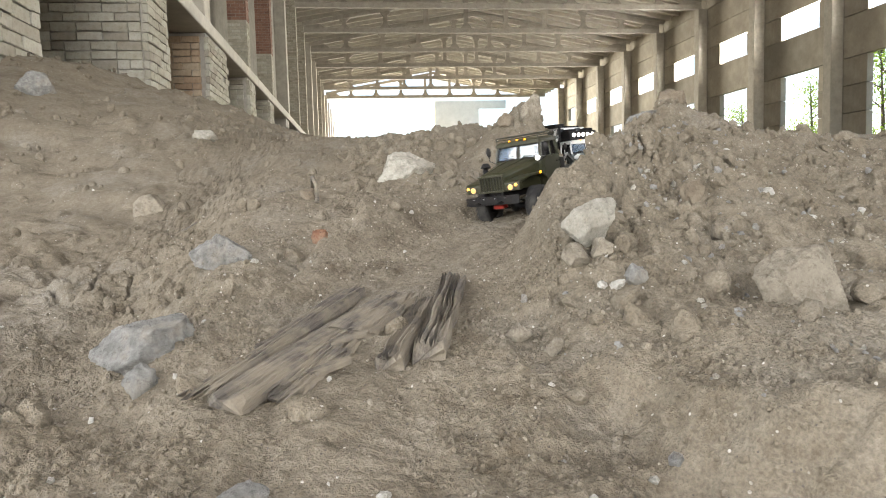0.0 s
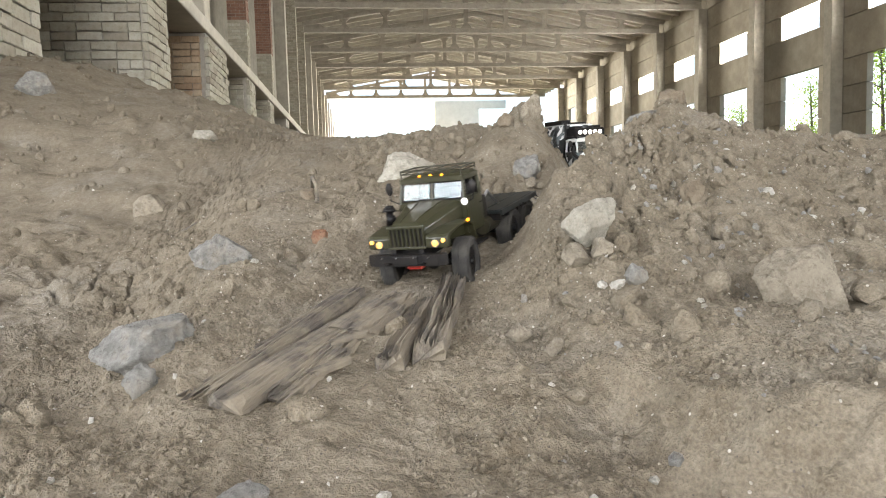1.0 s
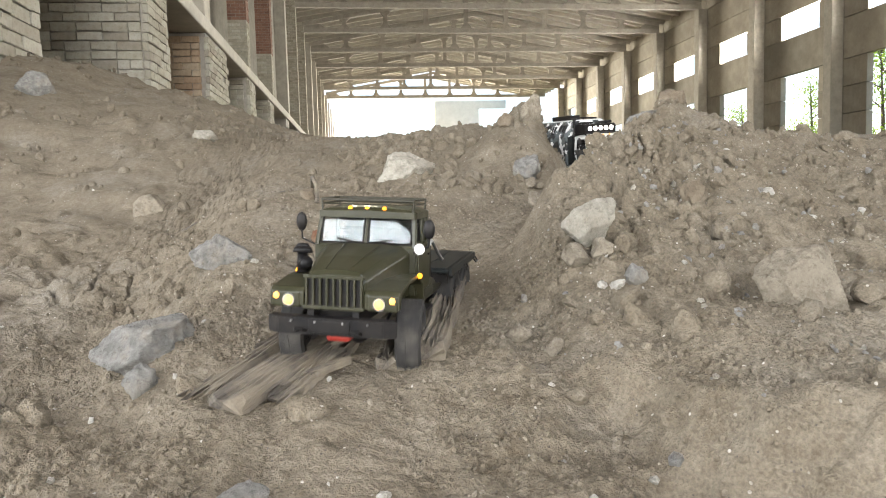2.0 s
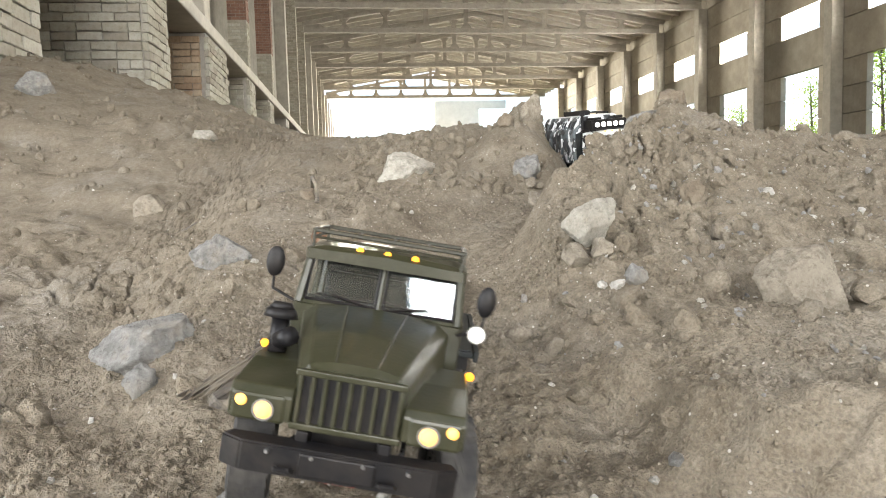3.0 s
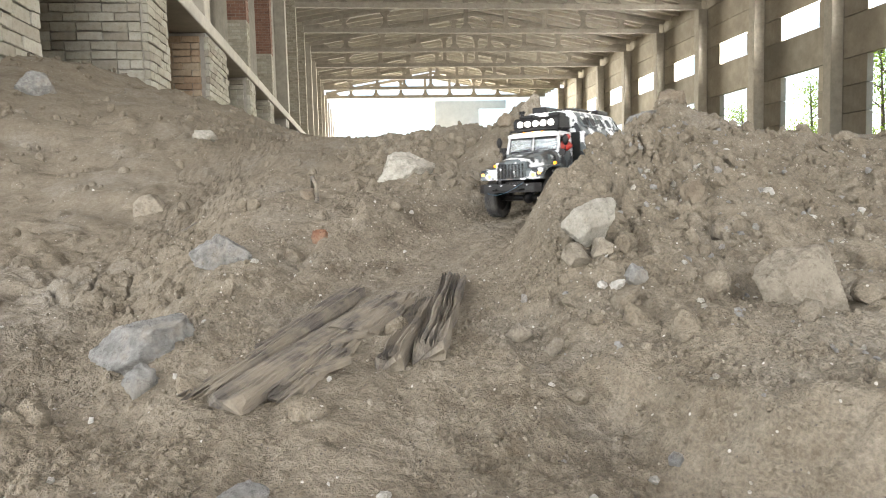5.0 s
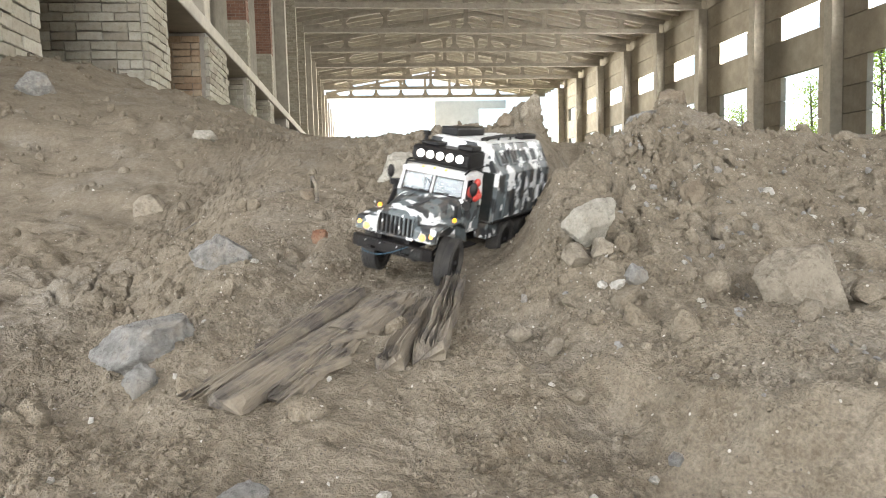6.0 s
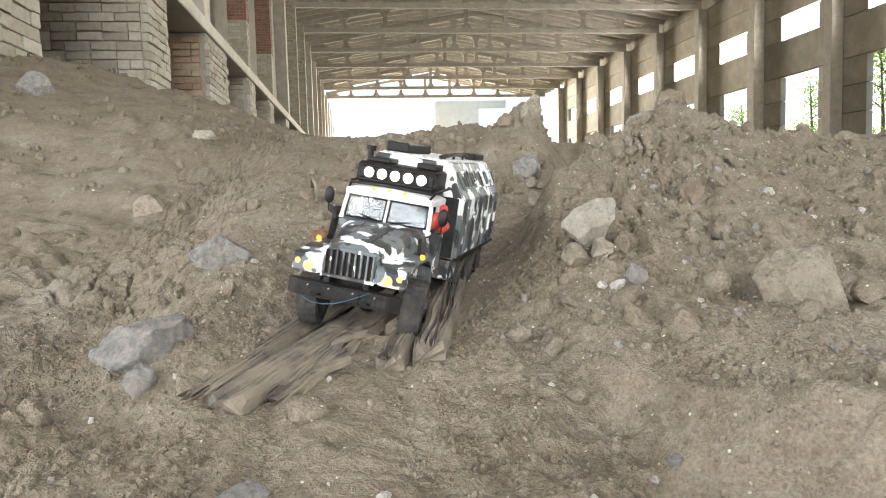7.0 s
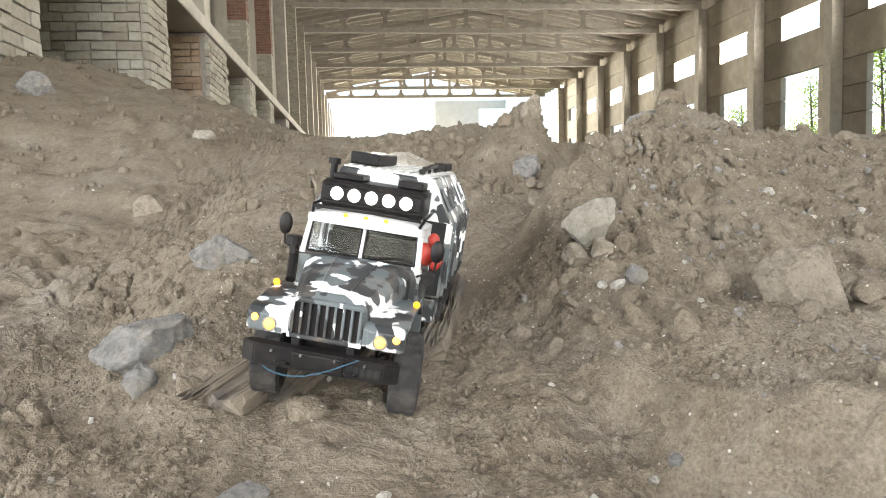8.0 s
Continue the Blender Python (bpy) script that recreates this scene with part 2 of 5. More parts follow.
# ---- ground shape ----
def hermite(x, xs, ys):
    """Smooth curve through the knots xs, ys, flat past its ends."""
    xs, ys = np.asarray(xs, float), np.asarray(ys, float)
    m = np.gradient(ys, xs)
    m[0] = m[-1] = 0
    x = np.clip(x, xs[0], xs[-1])
    i = np.clip(np.searchsorted(xs, x) - 1, 0, len(xs) - 2)
    h = xs[i + 1] - xs[i]
    t = (x - xs[i]) / h
    return ((2 * t**3 - 3 * t**2 + 1) * ys[i] + (t**3 - 2 * t**2 + t) * h * m[i]
            + (3 * t**2 - 2 * t**3) * ys[i + 1] + (t**3 - t**2) * h * m[i + 1])


def step(x, a, b):
    t = np.clip((x - a) / (b - a), 0, 1)
    return t * t * (3 - 2 * t)


def lattice(ix, iy, seed):
    n = (ix.astype(np.int64) * 374761393 + iy.astype(np.int64) * 668265263 + seed * 1442695041) & 0xFFFFFFFF
    n = ((n ^ (n >> 13)) * 1274126177) & 0xFFFFFFFF
    return ((n ^ (n >> 16)) & 0xFFFF) / 65535.0


def grain(x, y, size, seed=0):
    """Smooth random relief from -1 to 1 with lumps of that size."""
    x, y = x / size + 31.7 * seed, y / size - 17.3 * seed
    ix, iy = np.floor(x), np.floor(y)
    fx, fy = x - ix, y - iy
    fx, fy = fx * fx * fx * (fx * (6 * fx - 15) + 10), fy * fy * fy * (fy * (6 * fy - 15) + 10)
    a, b = lattice(ix, iy, seed), lattice(ix + 1, iy, seed)
    c, d = lattice(ix, iy + 1, seed), lattice(ix + 1, iy + 1, seed)
    return 2 * ((a + (b - a) * fx) * (1 - fy) + (c + (d - c) * fx) * fy) - 1


def clods(x, y, size, seed=0):
    """Rounded lumps: the distance to the nearest of scattered centres, 1 on a centre and 0 between."""
    x, y = x / size, y / size
    ix, iy = np.floor(x), np.floor(y)
    best = np.full(np.shape(x), 9.0)
    for a in (-1, 0, 1):
        for b in (-1, 0, 1):
            cx, cy = ix + a, iy + b
            px, py = cx + lattice(cx, cy, seed + 1), cy + lattice(cx, cy, seed + 2)
            r = 0.35 + 0.6 * lattice(cx, cy, seed + 3)
            best = np.minimum(best, ((px - x)**2 + (py - y)**2) / (r * r))
    return np.sqrt(np.clip(1 - best, 0, 1))


# the way that the trucks have worn down: x, y, z
TRACK = [(1.04, 3.6, 1.60), (1.03, 2.95, 1.60), (0.96, 2.50, 1.595), (0.80, 2.22, 1.585), (0.60, 2.06, 1.565),
         (0.40, 1.90, 1.52), (0.25, 1.70, 1.465), (0.13, 1.50, 1.415), (0.04, 1.31, 1.385), (-0.02, 1.10, 1.36), (-0.045, 0.90, 1.335),
         (-0.03, 0.69, 1.305), (0.05, 0.50, 1.29), (0.15, 0.34, 1.28), (0.24, 0.12, 1.275), (0.33, -0.12, 1.27), (0.55, -0.60, 1.27), (0.85, -1.20, 1.27)]


def track_at(x, y):
    """How far a place is from the track (to its west less than 0), and the track's height beside it."""
    best, side, level = np.full(np.shape(x), 1e9), np.zeros(np.shape(x)), np.zeros(np.shape(x))
    for (ax, ay, az), (bx, by, bz) in zip(TRACK, TRACK[1:]):
        dx, dy = bx - ax, by - ay
        t = np.clip(((x - ax) * dx + (y - ay) * dy) / (dx * dx + dy * dy), 0, 1)
        d = np.hypot(x - ax - t * dx, y - ay - t * dy)
        s = np.sign((x - ax) * dy - (y - ay) * dx)
        near = d < best
        best, side, level = np.where(near, d, best), np.where(near, s, side), np.where(near, az + t * (bz - az), level)
    return -best * side, level


def plates(x, y, size, seed=0, gap=0.16):
    """Broken crust: angular pieces, each with its own height and tilt, from -1 to 1, falling to -1 in the cracks between them."""
    x, y = x + 0.30 * size * grain(x, y, size * 0.55, seed + 5), y + 0.30 * size * grain(x, y, size * 0.55, seed + 6)
    x, y = x / size, y / size
    ix, iy = np.floor(x), np.floor(y)
    first, second, level = np.full(np.shape(x), 9.0), np.full(np.shape(x), 9.0), np.zeros(np.shape(x))
    for a in (-1, 0, 1):
        for b in (-1, 0, 1):
            cx, cy = ix + a, iy + b
            dx, dy = x - cx - lattice(cx, cy, seed + 1), y - cy - lattice(cx, cy, seed + 2)
            d = np.hypot(dx, dy)
            h = 1.6 * lattice(cx, cy, seed + 3) - 0.8 + 1.5 * (lattice(cx, cy, seed + 4) - 0.5) * dx + 1.5 * (lattice(cx, cy, seed + 7) - 0.5) * dy
            near = d < first
            second = np.where(near, first, np.minimum(second, d))
            first, level = np.where(near, d, first), np.where(near, h, level)
    return (level + 1) * np.clip((second - first) / gap, 0, 1)**0.6 - 1


def mound(x, y, cx, cy, rx, ry, turn=0.0):
    c, s = math.cos(radians(turn)), math.sin(radians(turn))
    u, v = (x - cx) * c + (y - cy) * s, -(x - cx) * s + (y - cy) * c
    return np.exp(-(u / rx)**2 - (v / ry)**2)


def large_form(x, y):
    """The heaps and hollows without their crumbs."""
    z = hermite(y, (-6, -1, 0.4, 0.7, 1.2, 1.6, 2.1, 2.6, 3.2, 4.0, 5.0, 6.5, 9, 14, 22, 40),
                (1.1, 1.26, 1.28, 1.31, 1.37, 1.45, 1.58, 1.68, 1.80, 1.92, 2.02, 2.10, 2.05, 1.75, 1.2, 0.5))
    # bank along the west wall
    z = z + (0.34 * step(-x, 0.2, 1.40) + 0.25 * step(-x, 1.35, 2.1)) * step(y, 2.4, 5.3) * (1 - step(y, 14, 30))
    # hollow between the track and the west bank
    z = z - 0.14 * step(-x, 0.28, 0.62) * step(y, 0.85, 1.3) * (1 - step(y, 2.6, 4.2))
    # shoulder along the hollow
    z = z + 0.03 * mound(x, y, -0.25, 1.55, 0.10, 0.55, 8)
    lip = x + 0.27 - 0.30 * (y - 1.2) + 0.03 * grain(x, y, 0.13, 71) + 0.012 * grain(x, y, 0.04, 72)
    z = z + 0.055 * np.clip(lip / 0.05, 0, 1)**0.7 * (1 - step(lip, 0.05, 0.26)) * step(y, 0.92, 1.12) * (1 - step(y, 1.9, 2.4))
    # heap behind the track
    z = z + 0.115 * mound(x, y, 0.55, 3.3, 0.36, 0.4) + 0.17 * mound(x, y, 0.74, 3.0, 0.09, 0.14) + 0.17 * mound(x, y, 0.60, 2.60, 0.17, 0.25) - 0.5 * step(y, 3.6, 5.5) * step(x, 0.6, 1.6)
    # great heap east of the track
    off, level = track_at(x, y)
    east = step(x, 0.1, 0.5)
    rise = hermite(y, (-1, 0.0, 0.5, 0.8, 1.1, 1.4, 1.7, 2.0, 2.3, 2.8, 3.4, 5),
                   (1.30, 1.36, 1.385, 1.40, 1.455, 1.545, 1.67, 1.80, 1.80, 1.62, 1.45, 1.3))
    rise = rise + 0.03 * mound(x, y, 0.66, 1.75, 0.34, 0.15, 42) + 0.045 * mound(x, y, 0.90, 1.96, 0.11, 0.14) - 0.05 * step(x, 0.95, 1.3)
    z = np.where(off > 0, np.maximum(z, rise) * east + z * (1 - east), z)
    z = np.where(off > 0, z + (rise - z) * step(x, 0.25, 0.6) * (1 - step(y, 2.6, 3.2)), z)
    # the track itself: a steep cut on its east, a soft one on its west
    bite = 0.04 * grain(x, y, 0.16, 12) + 0.022 * grain(x, y, 0.05, 13)
    edge = 0.385 - 0.105 * step(y, 0.95, 1.45)
    foot = 0.315 - 0.18 * step(y, 0.85, 1.25)
    cut = np.clip((off + bite - foot) / (edge - foot), 0, 1)**1.25
    w = np.where(off > 0, 1 - cut, 1 - step(-off + bite, 0.10, 0.42 - 0.2 * step(y, 2.0, 2.4)))
    z = z + (level - z) * w
    # broken ledge where the heap's foot falls to the wheel marks
    ledge = 0.715 - 0.62 * (x - 0.33) - y + 0.028 * grain(x, y, 0.11, 75) + 0.012 * grain(x, y, 0.035, 76)
    return z - 0.085 * step(ledge, 0, 0.05) * step(x, 0.24, 0.37) + 0.010 * mound(ledge, 0 * y, -0.02, 0, 0.03, 1) * step(x, 0.28, 0.4)



def ground_height(x, y):
    """The heaps with their crumbs, clods, cracks and pits."""
    z = large_form(x, y)
    off, _ = track_at(x, y)
    near = 1 - step(np.hypot(x, y), 8, 20)
    away = step(np.abs(off), 0.08, 0.3)
    rough = 0.30 + 0.70 * away
    heap = step(off, 0.15, 0.35) * step(y, 0.6, 1.2)
    foot = step(off, 0.2, 0.45) * (1 - step(y, 0.95, 1.35))
    soft = 1 - 0.6 * foot
    z = z + near * rough * (0.026 * grain(x, y, 0.42, 3) + 0.018 * grain(x, y, 0.17, 4) + 0.011 * grain(x, y, 0.075, 5))
    z = z + near * (0.0036 * grain(x, y, 0.030, 6) + 0.0026 * grain(x, y, 0.014, 7) + 0.0009 * grain(x, y, 0.0068, 17))
    # crumbs, thicker in some places
    z = z + near * rough * soft * (0.011 * clods(x, y, 0.045, 20) * step(grain(x, y, 0.3, 8), -0.1, 0.5) + 0.006 * clods(x, y, 0.021, 30) * step(grain(x, y, 0.2, 10), -0.4, 0.3))
    z = z + near * (0.0018 * clods(x, y, 0.0115, 33) * step(grain(x, y, 0.12, 35), -0.5, 0.3))
    # broken crust of the great heap
    lumpy = step(grain(x, y, 0.34, 9) + 0.5 * grain(x, y, 0.12, 19), -0.45, 0.25)
    z = z + near * heap * soft * (lumpy * (0.021 * plates(x, y, 0.115, 80, 0.08) + 0.012 * plates(x, y, 0.050, 90, 0.11)) + 0.003 * plates(x, y, 0.022, 100))
    # crumbling face at its foot
    z = z + near * foot * (0.013 * plates(x, y, 0.085, 140, 0.2) + 0.005 * plates(x, y, 0.033, 150)) * step(grain(x, y, 0.3, 141), -0.2, 0.35)
    # small broken edges across the west bank
    bank = step(-x, 0.25, 0.55) * step(y, 1.0, 1.6)
    torn = step(grain(x + 0.4 * y, y, 0.45, 15) + 0.4 * grain(x, y, 0.15, 18), -0.1, 0.4)
    z = z + near * bank * torn * (0.026 * plates(x, y, 0.15, 110, 0.1) + 0.014 * plates(x, y, 0.06, 120))
    z = z + near * bank * 0.006 * plates(x, y, 0.030, 130) * step(grain(x, y, 0.5, 16), -0.2, 0.4)
    # wheel ruts with the marks of the treads
    along = y + 0.3 * x
    for centre in (0.085, 0.150):
        rut = np.exp(-((np.abs(off) - centre) / 0.019)**4)
        deep = 1.0 if centre < 0.1 else (1 - step(y, 0.8, 1.0))
        z = z - near * rut * deep * (0.006 + 0.0026 * np.sign(np.sin(along * 420 + np.sign(np.abs(off) - centre) * 1.2)) * (1 - step(y, 0.95, 1.3)))
    return z


# ---- ground sheet ----
def spread(lo, hi, fine_lo, fine_hi, fine, growth=1.05, before=1.05, widest=1.5):
    """Positions close together between fine_lo and fine_hi and wider apart past them."""
    mid = list(np.arange(fine_lo, fine_hi, fine))
    up, d = [fine_hi], fine
    while up[-1] < hi:
        d = min(d * growth, widest)
        up.append(up[-1] + d)
    down, d = [fine_lo], fine
    while down[-1] > lo:
        d = min(d * before, widest)
        down.append(down[-1] - d)
    return np.array(down[:0:-1] + mid + up)


def sheet(name, xs, ys, zs, mat):
    nx, ny = len(xs), len(ys)
    gx, gy = np.meshgrid(xs, ys)
    co = np.stack([gx, gy, zs(gx, gy)], -1).reshape(-1, 3)
    i = (np.arange(ny - 1)[:, None] * nx + np.arange(nx - 1)[None, :]).ravel()
    quads = np.stack([i, i + 1, i + 1 + nx, i + nx], -1)
    me = bpy.data.meshes.new(name)
    me.vertices.add(len(co))
    me.vertices.foreach_set("co", co.ravel())
    me.loops.add(quads.size)
    me.loops.foreach_set("vertex_index", quads.ravel())
    me.polygons.add(len(quads))
    me.polygons.foreach_set("loop_start", np.arange(0, quads.size, 4))
    me.update(calc_edges=True)
    me.validate()
    me.shade_smooth()
    me.materials.append(mat)
    return new(name, me)


soil_ground = sheet("ground", spread(-7.0, 21.3, -0.75, 1.25, 0.0034), spread(-13.5, 100, 0.48, 1.95, 0.0034, 1.016, 1.07), ground_height, SOIL)
tagged(soil_ground, "heaped grey-brown soil with ruts and crumbling edges", "soil", kind="structure")
outside = part("ground_outside", a_box(-900, 900, -900, 900, -0.6, -0.25), GRASS)
tagged(outside, "rough grassy ground around the hall", "ground", kind="structure")

# ---- the hall ----
WEST, EAST, SOUTH, NORTH = -3.6, 21.4, -13.3, 100.7
BAYS = [SOUTH + 6 * k for k in range(20)]          # a column at each
FRONT = -2.20                                      # hall face of the brick piers


def east_wall():
    wall = thing("wall_east", "stained concrete panel wall with tall window openings", "wall", kind="structure")
    rows = [(-0.3, 1.2), (1.2, 2.4), (2.4, 3.6), (3.6, 4.8), (4.8, 6.0), (6.0, 7.2), (7.2, 9.0), (9.0, 10.2), (10.2, 11.4), (11.4, 12.6), (12.6, 13.4)]
    rng = random.Random(5)

    def panel(length, height):
        bm = a_box(0, 0.3, 0, length, 0, height, bevel=0.018)
        me = bpy.data.meshes.new("panel")
        bm.to_mesh(me)
        bm.free()
        me.materials.append(PANEL)
        return me
    shapes = {}
    behind = bmesh.new()
    for k, y in enumerate(BAYS[:-1]):
        if y > 66:
            break
        for z0, z1 in rows:
            open_row = abs(z0 - 9.0) < 0.1 or 2.3 < z0 < 7.0
            for a, b in (((0.02, 1.45), (4.32, 5.98)) if open_row else ((0.02, 5.98),)):
                if y < 18:
                    box(behind, EAST, EAST + 0.3, y + a, y + b, z0 + 0.012, z1 - 0.012)
                    continue
                key = (round(b - a, 2), round(z1 - z0, 2))
                if key not in shapes:
                    shapes[key] = panel(b - a, z1 - z0 - 0.024)
                ob = new("panel", shapes[key])
                ob.parent = wall
                ob.location = (EAST + rng.uniform(-0.012, 0.012), y + a, z0 + 0.012)
    tagged(part("panel_field", behind, PANEL, wall), kind="stuff")
    for k, y in enumerate(BAYS):
        if y < 16 or y > 72:
            continue
        col = part("column", a_box(EAST - 0.62, EAST - 0.03, y - 0.27, y + 0.27, -0.3, 12.6, bevel=0.03), CONCRETE)
        tagged(col, "square concrete column against the panel wall", "column", "columns of the hall", "structure")
    return wall


def west_side():
    rng = random.Random(8)
    bm = bmesh.new()
    box(bm, WEST - 1.2, WEST - 0.9, 2.0, 80, -0.3, 13.4)
    # unseen gap below 6 m, left open for the added west fill
    box(bm, WEST - 1.2, WEST - 0.9, SOUTH, 2.0, 6.0, 13.4)
    box(bm, WEST - 1.2, WEST - 0.9, SOUTH, -9.3, -0.3, 6.0)
    wall = part("wall_west", bm, CONCRETE_DARK)
    tagged(wall, "grey concrete wall behind the columns", "wall", kind="structure")
    slab = part("gallery_slab", a_box(WEST - 0.88, FRONT + 0.02, 2.6, 78, 4.12, 4.32, bevel=0.02), CONCRETE)
    tagged(slab, "thin concrete floor slab of the side gallery", "slab", kind="structure")
    for k, y in enumerate(BAYS):
        if y < 10:
            continue
        masonry = k in (6, 7, 9, 10, 13)
        label = "tall brick column, pale below and red above, standing on the gallery slab" if masonry and k < 9 else "tall pale brick column standing on the gallery slab" if masonry else "tall concrete column standing on the gallery slab"
        if not masonry:
            col = part("column", a_box(WEST - 0.35, WEST + 0.2, y - 0.3, y + 0.3, 4.33, 13.0, bevel=0.03), CONCRETE)
            tagged(col, label, "column", "columns of the hall", "structure")
            continue
        col = thing("column", label, "column", None, "columns of the hall", "structure")
        part("core", a_box(WEST - 0.37, WEST + 0.18, y - 0.28, y + 0.28, 4.33, 13.0), MORTAR, col)
        pale, red = bmesh.new(), bmesh.new()
        split = 7.2 + 0.25 * (k % 3)
        for c in range(88):
            z = 4.34 + 0.098 * c
            banded = k < 9 and z > split and (c // 14) % 3 != 1
            bm = red if banded else pale
            shift = 0.0 if c % 2 else 0.13
            for u in range(-1, 3):
                lo, hi = max(WEST - 0.38, WEST - 0.38 + 0.26 * u + shift), min(WEST + 0.20, WEST - 0.13 + 0.26 * u + shift)
                if hi - lo > 0.04:
                    d = rng.uniform(0, 0.014)
                    box(bm, lo, hi, y - 0.30 + d, y - 0.27, z, z + 0.086)
                lo, hi = max(y - 0.295, y - 0.295 + 0.26 * u + shift), min(y + 0.29, y - 0.045 + 0.26 * u + shift)
                if hi - lo > 0.04:
                    d = rng.uniform(0, 0.02)
                    box(bm, WEST + 0.17, WEST + 0.205 - d, lo, hi, z, z + 0.086)
        tagged(part("brickwork", pale, BRICK_COURSE, col), kind="stuff")
        if red.verts:
            tagged(part("brickwork", red, BRICK_RED_COURSE, col, "red brickwork"), kind="stuff")


def roof():
    bm = bmesh.new()
    mid = (WEST + EAST) / 2
    for a, b, s in ((WEST - 1.2, mid, 1), (mid, EAST + 0.4, -1)):
        za, zb = (13.4, 15.7) if s > 0 else (15.7, 13.4)
        stop = 76.5 if s > 0 else 82.5
        # slabs stop at y -3.6; the unseen open part lets the added fill in
        prism(bm, [(a, za), (b, zb), (b, zb + 0.15), (a, za + 0.15)], -3.6, stop, "y")
        y = SOUTH + 24.0
        while y < stop - 0.3:
            prism(bm, [(a, za - 0.27), (b, zb - 0.27), (b, zb + 0.01), (a, za + 0.01)], y, y + 0.14, "y")
            y += 1.2
    ob = part("ceiling", bm, CONCRETE)
    tagged(ob, "ribbed concrete roof slabs on trusses", "ceiling", kind="structure")


def roof_truss():
    t = thing("roof_truss", "pale concrete roof truss with posts and diagonals", "truss", group="roof trusses")
    a, b, mid = WEST + 0.1, EAST - 0.35, (WEST + EAST) / 2
    part("bottom_chord", a_box(a, b, -0.14, 0.14, 12.6, 12.9, bevel=0.02), CONCRETE_DARK, t)

    def top(x):
        return 13.2 + 2.2 * (1 - abs(x - mid) / (b - mid))
    bm = bmesh.new()
    for s in (a, b):
        prism(bm, [(s, top(s) - 0.15), (mid, top(mid) - 0.15), (mid, top(mid) + 0.12), (s, top(s) + 0.12)], -0.13, 0.13, "y")
    part("top_chord", bm, CONCRETE_DARK, t)
    n = 9
    xs = [a + (b - a) * k / n for k in range(n + 1)]
    for k, x in enumerate(xs):
        lo, hi, w = 12.9, top(x) - 0.13, 0.15
        bm = bmesh.new()
        if 0 < k < n:
            # post that widens into both chords
            h = min(0.30, (hi - lo) * 0.3)
            prism(bm, [(x - w - 0.24, lo), (x + w + 0.24, lo), (x + w, lo + h), (x + w, hi - h), (x + w + 0.24, hi), (x - w - 0.24, hi), (x - w, hi - h), (x - w, lo + h)], -0.10, 0.10, "y")
        else:
            s = 1 if k == 0 else -1
            prism(bm, [(x, lo), (x + s * 1.5, lo), (x + s * 1.1, hi + 0.15), (x, hi)], -0.10, 0.10, "y")
        part("post", bm, CONCRETE_DARK, t)
    return t


def ends():
    bm = bmesh.new()
    box(bm, 11.0, 17.6, NORTH, NORTH + 0.35, -0.3, 14.4)
    box(bm, 11.0, EAST + 0.3, NORTH, NORTH + 0.35, 14.41, 15.6)
    box(bm, 22.2, EAST + 0.3, NORTH, NORTH + 0.35, -0.3, 14.4) if EAST > 22.2 else None
    tagged(part("wall_north", bm, PANEL_GLARE), "end wall coloured pale for the glare, with wide bright openings", "wall", kind="structure")
    bm = bmesh.new()
    box(bm, WEST - 1.2, -1.2, SOUTH - 1.2, SOUTH - 0.9, -0.3, 15.6)
    box(bm, 4.4, EAST + 0.4, SOUTH - 1.2, SOUTH - 0.9, -0.3, 15.6)
    box(bm, -1.2, 4.4, SOUTH - 1.2, SOUTH - 0.9, 11.8, 15.6)
    tagged(part("wall_south", bm, PANEL), "concrete end wall with a wide open gate", "wall", kind="structure")


east_wall()
west_side()
roof()
first_truss = roof_truss()
first_truss.location = (0, BAYS[7], 0)
for y in BAYS[8:16]:
    copy_thing(first_truss, pose(0, y, 0))
ends()



# ---- trees beyond the windows ----
def tree(x, y, height, seed):
    rng = random.Random(seed)
    t = thing("tree", "slender leafy tree outside the hall in bright spring green", "tree", pose(x, y, -0.3), "trees behind the hall")
    bm = bmesh.new()
    rod(bm, (0, 0, 0), (0.2, 0.1, height * 0.55), 0.17, 8, 0.10)
    rod(bm, (0.2, 0.1, height * 0.55), (0.1, 0.3, height), 0.10, 7, 0.02)
    tips = []
    for k in range(16):
        h = height * rng.uniform(0.22, 0.95)
        a, ln = rng.uniform(0, 6.28), rng.uniform(1.0, 2.4) * (1.15 - h / height * 0.6)
        tip = Vector((math.cos(a) * ln, math.sin(a) * ln, h + ln * 0.6))
        rod(bm, (0.15, 0.1, h), tip, 0.05, 5, 0.012)
        tips += [tip, tip * 0.7 + Vector((0.05, 0, h * 0.3))]
    part("trunk", bm, BARK, t)
    verts, faces = [], []
    for tip in tips:
        for _ in range(75):
            c = tip + Vector((rng.gauss(0, 0.5), rng.gauss(0, 0.5), rng.gauss(0, 0.45)))
            m = Euler((rng.uniform(0, 6), rng.uniform(0, 6), rng.uniform(0, 6))).to_matrix()
            s = rng.uniform(0.05, 0.10)
            b = len(verts)
            verts += [c + m @ Vector(q) * s for q in ((-1, 0, 0), (0, -0.6, 0.1), (1, 0, 0), (0, 0.6, 0.1))]
            faces.append((b, b + 1, b + 2, b + 3))
    me = bpy.data.meshes.new("crown")
    me.from_pydata([tuple(v) for v in verts], [], faces)
    me.materials.append(LEAF)
    new("crown", me).parent = t


